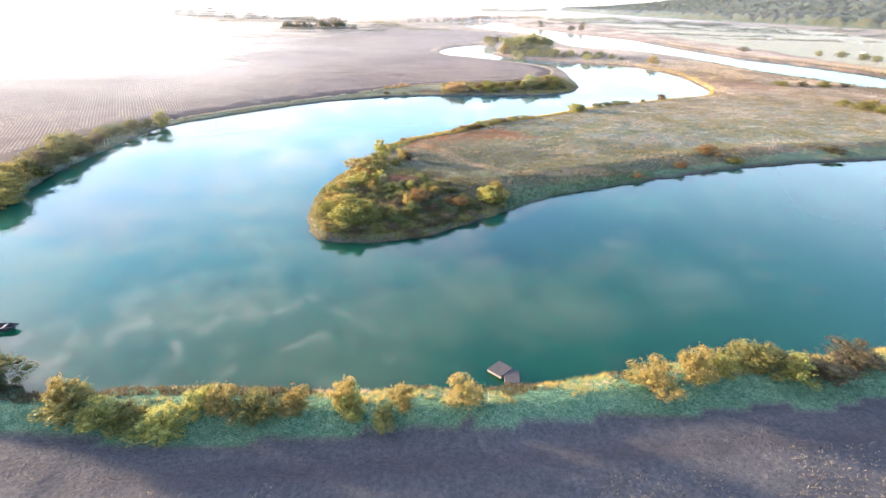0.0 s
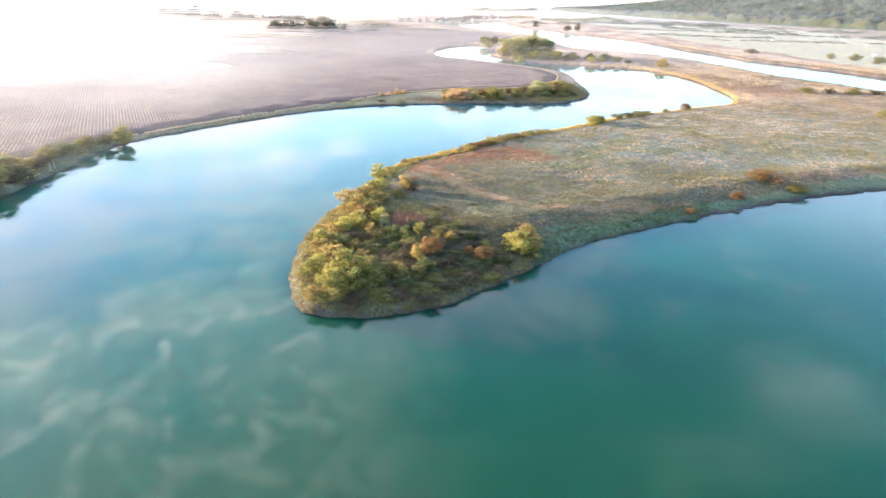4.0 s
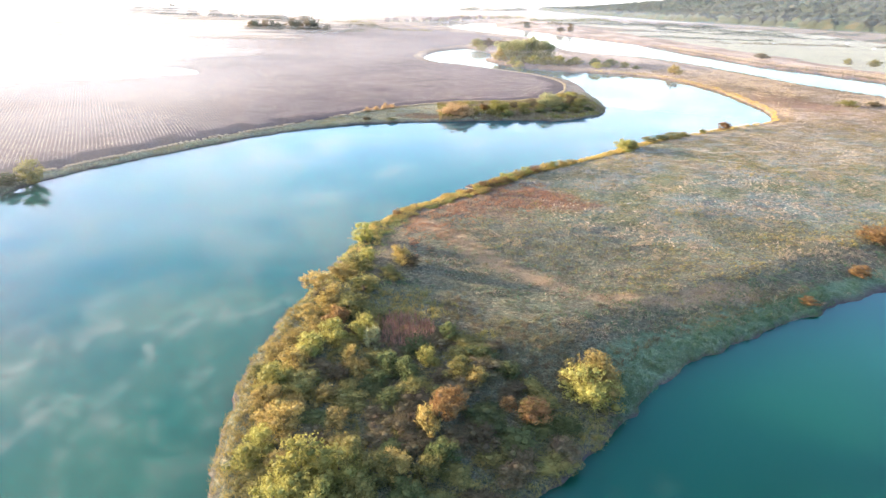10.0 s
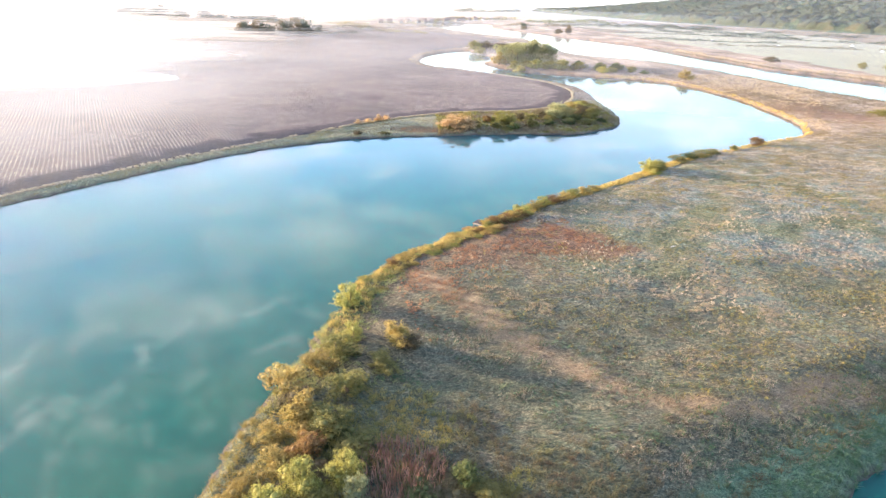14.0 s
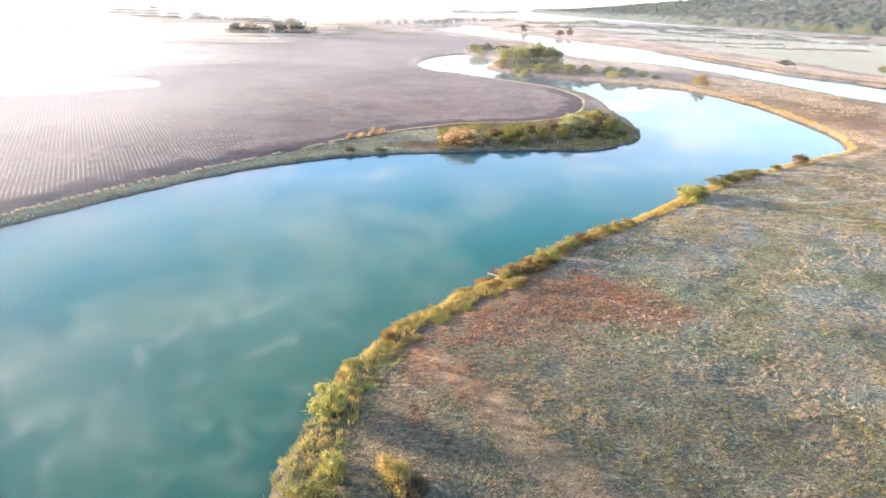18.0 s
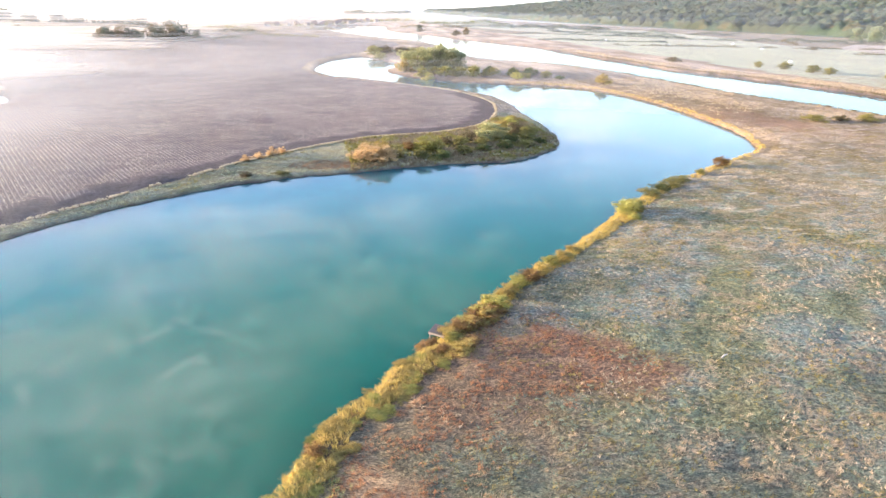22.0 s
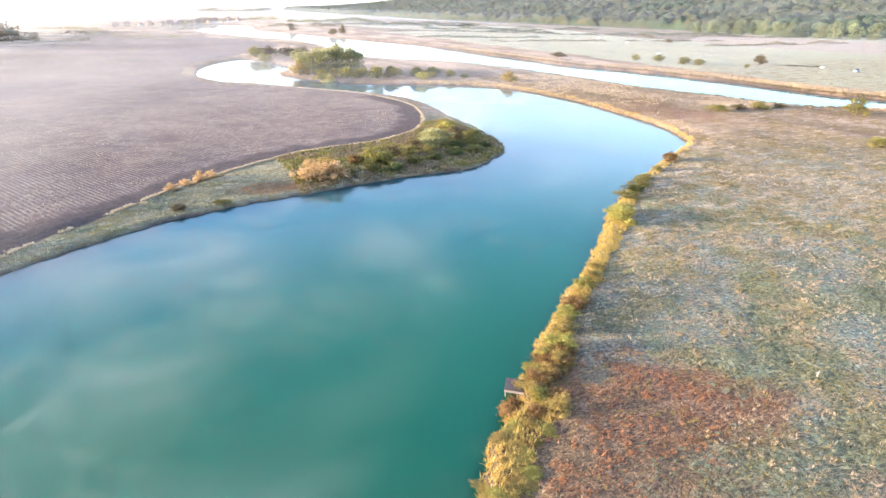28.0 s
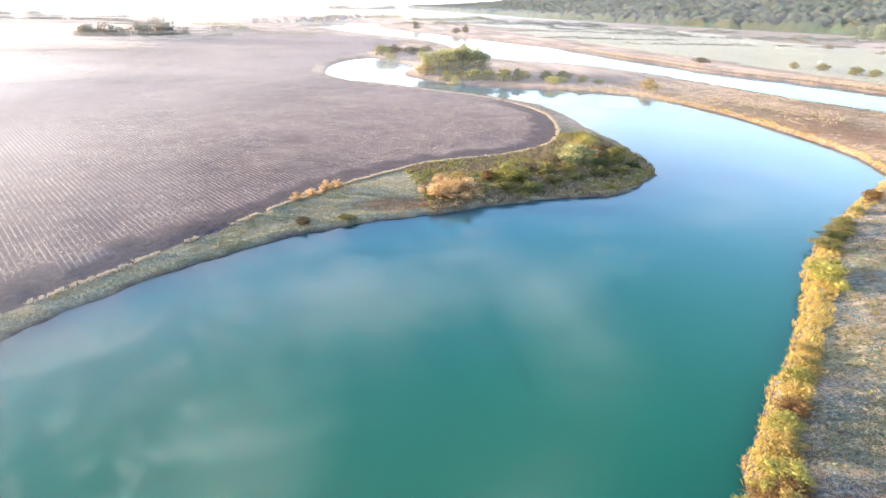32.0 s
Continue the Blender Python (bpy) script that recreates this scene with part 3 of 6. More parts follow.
def inside(x, y, poly):
    r = np.zeros(x.shape, bool)
    px, py = poly[:, 0], poly[:, 1]
    for i in range(len(poly)):
        x0, y0, x1, y1 = px[i - 1], py[i - 1], px[i], py[i]
        if y0 == y1:
            continue
        c = (y0 > y) != (y1 > y)
        r ^= c & (x < (x1 - x0) * (y - y0) / (y1 - y0) + x0)
    return r


def line_distance(x, y, line, closed, reach=40.0):
    """Distance to a line, exact within reach."""
    d = np.full(x.shape, reach)
    n = len(line)
    flat_x, flat_y, flat_d = x.ravel(), y.ravel(), d.ravel()
    for s in range(0, n if closed else n - 1, 12):
        idx = [(k % n) for k in range(s, min(s + 13, n + 1 if closed else n))]
        seg = line[idx]
        lo, hi = seg.min(0) - reach, seg.max(0) + reach
        near = np.nonzero((flat_x > lo[0]) & (flat_x < hi[0]) & (flat_y > lo[1]) & (flat_y < hi[1]))[0]
        if not len(near):
            continue
        qx, qy, best = flat_x[near], flat_y[near], flat_d[near]
        for a, b in zip(seg[:-1], seg[1:]):
            e = b - a
            t = np.clip(((qx - a[0]) * e[0] + (qy - a[1]) * e[1]) / max(e @ e, 1e-9), 0, 1)
            best = np.minimum(best, np.hypot(qx - a[0] - t * e[0], qy - a[1] - t * e[1]))
        flat_d[near] = best
    return flat_d.reshape(x.shape)


def step01(v, lo, hi):
    t = np.clip((v - lo) / (hi - lo), 0, 1)
    return t * t * (3 - 2 * t)


# ---------------------------------------------------------------- plan of the waters and fields
NEAR_SHORE = [(-260, 20), (-140, 40), (-90, 50), (-60, 50), (-46, 46.5), (-39.3, 41.5), (-35.5, 38.6), (-31, 37.6), (-27, 38.1),
              (-19.5, 38.8), (-15, 38.7), (-10.5, 38.1), (-2, 38.4), (4, 38.6), (7, 39.1), (11.2, 40), (16, 41.2), (21.2, 42.4),
              (25, 42.9), (31.5, 44), (37.5, 44.2), (50, 47), (75, 56), (110, 68), (160, 78), (300, 90)]
POINT_SHORE = [(300, 150), (180, 133), (118, 123.5), (95, 117.8), (79.4, 115.2), (69.5, 112.8), (60, 109.8), (51.6, 106.5), (44, 103),
               (37.3, 99.8), (32.4, 97.8), (28.5, 95.6), (25, 93.8), (22.2, 92.6), (18.8, 90.8), (15.9, 88.5), (13, 86), (11.2, 84.2),
               (8.6, 81.7), (5.6, 79.1), (2.8, 76.8), (-0.3, 74.3), (-3.6, 72.2), (-6.3, 70.9), (-9, 70.2), (-12.1, 70), (-14.4, 70.3),
               (-16.9, 71.5), (-18.4, 74), (-19.5, 77.4), (-20.3, 82), (-20.9, 88), (-20.6, 93.5),
               (-19.8, 99), (-18.4, 103.8), (-17.2, 108), (-15.8, 112.4), (-14.3, 118), (-12.7, 123.5), (-9.3, 129.4),
               (-5.4, 133.5), (-1.5, 137.7), (3.5, 142), (9, 147.3), (16, 153.3), (23.5, 158.3), (34, 167), (43, 175)]
BEND_SHORE = [(58, 185.3), (75, 195), (90, 202.8), (97, 210), (102.5, 222), (106, 238), (108.5, 257), (109.5, 275), (108, 292),
              (105, 305), (99, 314), (90, 322.5), (77, 329.5), (60, 339), (49, 347), (41, 360), (36, 370), (32.5, 388), (40, 402),
              (44, 420), (40, 440), (34, 458), (28, 472)]
LEFT_SHORE = [(10.7, 449), (1.4, 424), (-1.5, 405), (-2, 387), (5, 363), (17, 352), (33.5, 332.5), (49, 313), (55.5, 301), (58.3, 291),
              (58.3, 277), (57, 265), (56.3, 253), (55.7, 243), (54, 231), (51.7, 222), (48, 215.5), (39, 208.5), (33, 206), (24, 206),
              (17.6, 206), (10, 205.3), (3.5, 203.5), (-4, 203), (-11, 201.8), (-19.5, 199.4), (-28, 195.5), (-34, 191.5),
              (-39.5, 187.5), (-46.5, 181), (-53, 173.5), (-58, 167), (-62, 161.5), (-71, 148), (-73, 136), (-73, 123), (-73, 112.5),
              (-72.5, 101.5), (-70, 90), (-69, 83), (-76, 76), (-95, 71), (-150, 66), (-260, 55)]
LAKE = curve_line(NEAR_SHORE + POINT_SHORE + BEND_SHORE + LEFT_SHORE, 4)
RIVER = curve_line([(420, 60), (300, 130), (215, 190), (184, 216), (168, 230), (164, 252), (158, 272), (153, 296), (150, 328), (145, 369),
                    (132, 407), (109, 435), (98, 458), (97, 508), (99.5, 553), (99, 595), (94, 637), (70, 691), (53, 750), (40, 790),
                    (28, 863), (-10, 980), (60, 1060), (120, 1040), (110, 950), (106, 862), (135, 740), (146, 669), (168, 582),
                    (177, 542), (180, 454), (183, 420), (186, 371), (196, 339), (203, 309), (206.5, 281), (207, 255), (211, 234),
                    (222, 215), (250, 190), (320, 150), (440, 100)], 3, closed=True)
OXBOW = curve_line([(-99.5, 297), (-100, 305), (-103, 313), (-113, 326), (-128, 333), (-160, 330), (-200, 318), (-210, 300), (-170, 292),
                    (-131, 275), (-118, 280), (-107, 292)], 4, closed=True)
FIELD_EDGE = [(-260, 70), (-110, 80), (-85, 92), (-82.5, 106), (-82, 122), (-81, 136), (-77.5, 146), (-72.4, 153.5), (-66.8, 161.2), (-59.2, 171.4), (-49, 184), (-40.4, 192.6), (-34, 198.6),
              (-26.4, 205.6), (-21.2, 210.4), (-12.2, 217.8), (-4, 223.3), (4, 228), (11, 229.6), (24, 233), (34, 238), (41, 246), (47, 258), (51, 273), (51, 286),
              (47, 302), (40, 314), (28, 330), (12, 346), (-1, 360), (-8, 385), (-7.5, 406), (-4, 427), (6, 455), (24, 484), (50, 520),
              (70, 580), (60, 640), (30, 690), (-20, 760), (-200, 790), (-500, 700), (-700, 400), (-600, 90)]
FIELD = curve_line(FIELD_EDGE, 3, closed=True)
NEAR_FIELD = np.array([(-400, -400), (-400, 20), (-80, 33), (-29, 32.2), (-20, 31.2), (-7, 32.2), (8, 33.6), (24, 35.8), (32, 36.4), (60, 43),
                       (110, 60), (400, 80), (400, -400)], float)
ARC = curve_line([(-9, 128), (-3.5, 122), (1, 114), (6, 107), (13, 101.5), (21, 100), (30, 103)], 4)
TRACK = curve_line([(-60, 30), (-30, 28.6), (-20, 28.2), (0, 29.6), (20, 31.6), (40, 33.8), (80, 42)], 4)


def water_distance(x, y):
    """Metres from the water's edge: positive on land."""
    wx = x + 0.45 * vnoise(x, y, 0.45, 3) + 0.18 * vnoise(x, y, 1.6, 4)
    wy = y + 0.45 * vnoise(x, y, 0.45, 5) + 0.18 * vnoise(x, y, 1.6, 6)
    best = np.full(np.shape(x), 40.0)
    for poly in (LAKE, RIVER, OXBOW):
        d = line_distance(wx, wy, poly, True)
        best = np.where(inside(wx, wy, poly), np.minimum(best, -d), np.minimum(best, d)) if poly is LAKE else np.where(
            inside(wx, wy, poly), -d, np.where(best > 0, np.minimum(best, d), best))
    return best


HILL_Y = (-900, 0, 430, 530, 640, 780, 950, 1130, 1290, 1800, 2400, 3400)
HILL_X = (1500, 1050, 720, 665, 640, 612, 575, 545, 520, 500, 520, 560)


def far_hill(x, y):
    """The wooded ridge to the north-east: height above the plain."""
    d = (x - np.interp(y, HILL_Y, HILL_X)) * 0.93
    h = 39 * step01(d, 0, 300) - 8 * step01(d, 330, 650)
    return h * step01(y, -900, 0) * (1 + 0.2 * vnoise(x, y, 0.0042, 8)) * (1 - step01(y, 1650, 3300))


POINT_SIDE = np.array([(-25, 60), (-25, 112), (-18, 126), (40, 185), (112, 210), (300, 210), (300, 60)], float)


def height(x, y, d=None):
    x, y = np.asarray(x, float), np.asarray(y, float)
    d = water_distance(x, y) if d is None else d
    flat = (x < 58) & (y > 80) & (y < 262) & ~inside(x, y, POINT_SIDE)
    land = 0.12 + np.where(flat, 0.35, 0.75) * step01(d, 0.0, 1.1) + np.where(flat, 0.75, 0.35) * step01(d, 1.5, np.where(flat, 12, 7))
    shady = step01(104 + 0.40 * x - y, 0, 12) * step01(x, -14, -5) * (y > 62) * (x < 140)
    ramp = 0.1 + 0.25 * step01(d, 0.0, 1.0) + 1.3 * np.clip((d - 0.4) / 8.6, 0, 1) - 0.43 * step01(d, 9, 24)
    land = land + shady * (ramp - land)
    bed = -0.1 + 0.5 * np.minimum(d, 0) * (d > -5) - 2.5 * (d <= -5)
    z = np.where(d > 0, land, bed)
    dike = 0.6 * step01(d, 1.0, 3.2) * (1 - step01(d, 3.6, 6.4)) - 0.45 * step01(d, 3.6, 6.4)
    z = z + np.where((y < 62) & (d > 0), dike, 0) * step01(x, -75, -45)
    rough = 0.07 * vnoise(x, y, 0.5, 11) + 0.05 * vnoise(x, y, 1.4, 12) + 0.14 * vnoise(x, y, 0.09, 13)
    z = z + np.where(d > 0, rough * step01(d, 0, 2), 0)
    return z + far_hill(x, y)


def spread(lo, hi, fine, far_lo, far_hi, grow=1.045):
    mid = list(np.arange(lo, hi + fine, fine))
    s, v = fine, hi + fine
    up = []
    while v < far_hi:
        s *= grow
        v += s
        up.append(v)
    s, v, down = fine, lo, []
    while v > far_lo:
        s *= grow
        v -= s
        down.append(v)
    return np.array(down[::-1] + mid + up)


def build_ground():
    gx = spread(-82, 115, 0.85, -4600, 4600, 1.05)
    gy = spread(24, 236, 0.85, -900, 4700, 1.035)
    X, Y = np.meshgrid(gx, gy)
    d = water_distance(X, Y)
    Z = height(X, Y, d)
    nx, ny = len(gx), len(gy)
    i, j = np.meshgrid(np.arange(nx - 1), np.arange(ny - 1))
    a = (j * nx + i).ravel()
    f = np.stack([a, a + 1, a + nx + 1, a + nx], 1)
    me = mesh_of("ground", np.stack([X, Y, Z], -1).reshape(-1, 3), f, GROUND, True)
    field = np.maximum(inside(X, Y, FIELD), inside(X + 0.5 * vnoise(X, Y, 0.6, 21), Y + 0.5 * vnoise(X, Y, 0.6, 22), NEAR_FIELD)).astype(float)
    on_point = (X > -25) & (Y > 68) & (Y < 330) & (X < 175) & (field < 0.5)
    left_bank = ((X < 60) & (Y > 70) & (Y < 260) & (field < 0.5) & ~(on_point & inside(X, Y, POINT_SIDE)))
    near_bank = (Y < 60) & (field < 0.5)
    south = on_point & (Y < 88 + 0.42 * np.maximum(X, 0)) & (X > 10)
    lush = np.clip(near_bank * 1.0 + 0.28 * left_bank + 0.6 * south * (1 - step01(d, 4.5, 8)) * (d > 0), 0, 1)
    lush = np.clip(lush + 0.12 * on_point * (X < 8) * (Y < 104) * (1 - step01(d + 2 * vnoise(X, Y, 0.2, 31), 10, 20)), 0, 1)
    w = vnoise(X, Y, 0.25, 32) * 2.2 + vnoise(X, Y, 0.8, 33)
    rust = step01(1.15 - np.hypot((X - 12.0 + 0.35 * (Y - 136)) / 8.6, (Y - 134.5) / 6.4) + 0.12 * w, 0, 0.35)
    rust = 0.85 * rust
    rust = np.maximum(rust, 0.8 * step01(1.2 - np.hypot((X - 4.0 + 0.35 * (Y - 134)) / 7.5, (Y - 132.5) / 8.0) + 0.14 * w, 0, 0.6))
    rust = np.maximum(rust, 0.6 * on_point * step01(11 - d + 1.3 * w, 0, 6) * step01(Y, 104, 113) * (1 - step01(Y, 140, 150)))
    rust = np.maximum(rust, 0.55 * step01(1 - np.hypot((X + 5.5) / 4, (Y - 124) / 6) + 0.12 * w, 0, 0.5))
    rust = np.maximum(rust, 0.6 * step01(1 - np.hypot((X - 118) / 14, (Y - 235) / 26) + 0.1 * w, 0, 0.5))
    rust = np.maximum(rust, 0.9 * left_bank * step01(1 - np.hypot((X + 4) / 9, (Y - 207.6) / 3.0) + 0.1 * w, 0, 0.4))
    da = line_distance(X, Y, ARC, False)
    straw = 0.55 * step01(2.0 - da + 0.5 * w, 0, 1.6)
    straw = np.maximum(straw, 0.12 * on_point * (Y > 115) * step01(3.2 - d + 0.5 * w, 0, 1.5) * (d > 0))
    straw = np.maximum(straw, 0.7 * step01(1.1 - line_distance(X, Y, FIELD, True), 0, 0.8) * (field < 0.5))
    straw = np.maximum(straw, 0.7 * (X > 120) * (Y > 190) * step01(7.5 - d + 1.2 * w, 0, 4) * (d > 0))
    straw = np.maximum(straw, 0.45 * left_bank * step01(vnoise(X, Y, 0.3, 35) + 0.6 * vnoise(X, Y, 0.9, 36), -0.7, 0.5))
    far = step01(np.maximum(Y + 0.2 * X - 172, (X - 100) * 1.1) + 12 * vnoise(X, Y, 0.05, 34), 0, 60)
    mud = (1 - step01(d, 0.0, np.where(X > 120, 3.2, np.where(on_point & (Y > 100) & (Y < 200), 1.3, 0.55)))) * (d < 4)
    mud = np.maximum(mud, 0.45 * step01(1.4 - line_distance(X, Y, TRACK, False), 0, 1.0))
    dirt = field * step01(7.0 - line_distance(X, Y, FIELD, True) + w, 0, 3.0) * (Y < 300)
    mud = np.maximum(mud, 0.9 * dirt)
    # weedy ground south of the meadow, darkened for the thicket's shade
    rank = 1 - 0.85 * on_point * (1 - step01(Y + 0.6 * np.clip(X, -4, 26) + 7 * vnoise(X, Y, 0.09, 37), 121, 150))
    for name, chans in (("zones", (field, lush, rust, rank)), ("zones_b", (straw, far, mud))):
        at = me.color_attributes.new(name, "FLOAT_COLOR", "POINT")
        col = np.ones((nx * ny, 4), np.float32)
        for k, c in enumerate(chans):
            col[:, k] = np.clip(c, 0, 1).ravel()
        at.data.foreach_set("color", col.ravel())
    tagged(new("ground", me), "frosted meadow, grassy banks and tilled fields of a river plain", "ground", kind="structure")


def build_water():
    s = 4600
    xs = np.array([-s, -300, 0, 300, s], float)
    ys = np.array([-800, 0, 300, 1200, 4600], float)
    X, Y = np.meshgrid(xs, ys)
    n = len(xs)
    i, j = np.meshgrid(np.arange(n - 1), np.arange(n - 1))
    a = (j * n + i).ravel()
    f = np.stack([a, a + 1, a + n + 1, a + n], 1)
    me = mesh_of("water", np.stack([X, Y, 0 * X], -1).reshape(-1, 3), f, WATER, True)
    tagged(new("water", me), "calm green-blue river water mirroring the sky", "water", kind="structure")


build_ground()
build_water()


# ---------------------------------------------------------------- plants
def leaf_cloud(rng, centres, radii, count, size, flat=0.8):
    """Small leaf quads on and in the given blobs."""
    centres, radii = np.array(centres, float), np.array(radii, float)
    w = radii ** 2
    pick = rng.choice(len(centres), count, p=w / w.sum())
    d = rng.normal(size=(count, 3))
    d /= np.linalg.norm(d, axis=1)[:, None]
    r = radii[pick] * rng.uniform(0.62, 1.08, count) ** 0.7
    p = centres[pick] + d * r[:, None] * np.array((1, 1, flat))
    p[:, 2] = np.maximum(p[:, 2], 0.05)
    u = 0.55 * d + np.array((0, 0, 0.45)) + rng.normal(scale=0.6, size=d.shape)
    u /= np.linalg.norm(u, axis=1)[:, None]
    v = np.cross(u, rng.normal(size=d.shape))
    v /= np.linalg.norm(v, axis=1)[:, None] + 1e-9
    s = size * rng.uniform(0.55, 1.3, count)[:, None]
    q = np.stack([p - u * s * 0.6, p + v * s * 0.27 - u * s * 0.05, p + u * s * 0.7, p - v * s * 0.27], 1)
    return q.reshape(-1, 3), np.arange(count * 4).reshape(-1, 4)


CROWNS = {}


def bush_meshes(kind, shape):
    """Unit bush: 1 m wide, 1 m high; one crown and one stems mesh, kept for reuse."""
    key = (kind, shape)
    if key in CROWNS:
        return CROWNS[key]
    rng = np.random.default_rng(len(CROWNS) + 40)
    n = 28
    centres, radii = [], []
    turn, lop = rng.uniform(0, 6.283), rng.uniform(0.15, 0.4)
    for k in range(n):
        a = k * 2.4 + rng.uniform(-0.5, 0.5)
        r = 0.36 * math.sqrt((k + 0.3) / n) * (1 + lop * math.sin(2 * a + turn)) * rng.uniform(0.8, 1.25)
        h = (0.76 - 1.5 * r * r) * rng.uniform(0.45, 1.18) if k % 3 else rng.uniform(0.1, 0.36)
        centres.append((r * math.cos(a), r * math.sin(a), h))
        radii.append(rng.uniform(0.07, 0.19))
    v, f = leaf_cloud(rng, centres, radii, 3900 if shape < 3 else 520, 0.033 if shape < 3 else 0.1)
    shoots = 60
    g = np.repeat(rng.uniform(0, 6.283, shoots), 14)
    up = np.repeat(rng.uniform(0.1, 1.45, shoots), 14)
    reach = np.repeat(rng.uniform(0.72, 1.18, shoots), 14) * rng.uniform(0.45, 1.0, shoots * 14)
    loose = np.column_stack([0.5 * reach * np.cos(up) * np.cos(g), 0.5 * reach * np.cos(up) * np.sin(g), 0.12 + 0.84 * reach * np.sin(up)])
    v2, f2 = leaf_cloud(rng, loose, np.full(len(loose), 0.03), 2000 if shape < 3 else 300, 0.03 if shape < 3 else 0.09)
    v, f = np.concatenate([v, v2]), np.concatenate([f, f2 + len(v)])
    ico = bmesh.new()
    bmesh.ops.create_icosphere(ico, subdivisions=1, radius=1.0)
    iv = np.array([q.co[:] for q in ico.verts])
    it = np.array([[q.index for q in t.verts] for t in ico.faces])
    ico.free()
    cv, cf = [], []
    for c, r in zip(centres, radii):
        w = iv * r * rng.uniform(0.35, 0.62, (len(iv), 1)) * np.array((1, 1, 0.8)) + np.array(c)
        cf.append(np.column_stack([it, it[:, 2]]) + len(iv) * len(cv))
        cv.append(w)
    me_v = np.concatenate([v] + cv)
    tri = np.concatenate(cf)[:, :3] + len(v)
    crown = mesh_mixed("crown", me_v, f, tri, LEAF[kind])
    stems = []
    for c in centres[:5]:
        bm = bmesh.new()
        b = Vector((c[0] * 0.3, c[1] * 0.3, -0.08))
        m = b.lerp(Vector(c), 0.5) + Vector((0, 0, 0.05))
        tube(bm, b, m, 0.024, 0.015, 5)
        tube(bm, m, c, 0.015, 0.004, 5)
        me = bpy.data.meshes.new("stem")
        bm.to_mesh(me)
        bm.free()
        me.materials.append(BARK)
        stems.append(me)
    CROWNS[key] = (crown, stems)
    return CROWNS[key]


BUSH_WORDS = {
    "yellow": "bright yellow-green autumn willow shrub", "gold": "golden autumn shrub", "olive": "olive-green leafy shrub",
    "green": "dark green leafy shrub", "rust": "rust-orange autumn shrub", "brown": "dark brown half-bare shrub",
    "poplar": "pale green willow shrub", "straw": "straw-coloured dry reed clump", "reed": "peach-coloured dry reed clump",
}


def bush(x, y, w, h, kind, where, group, z=None):
    shape = random.randrange(3) if y < 260 else 3
    crown, stems = bush_meshes(kind, shape)
    top = new("bush")
    zz = float(height(np.array([x]), np.array([y]))[0]) if z is None else z
    top.matrix_basis = pose(x, y, zz, 0, 0, random.uniform(0, 360)) @ Matrix.Diagonal((w * random.uniform(0.84, 1.2), w * random.uniform(0.84, 1.2), h * random.uniform(0.9, 1.12), 1))
    mesh_part("crown", crown, top)
    for me in stems:
        mesh_part("stem", me, top, "thin brown stem")
    return tagged(top, BUSH_WORDS[kind] + " " + where, "bush", group)


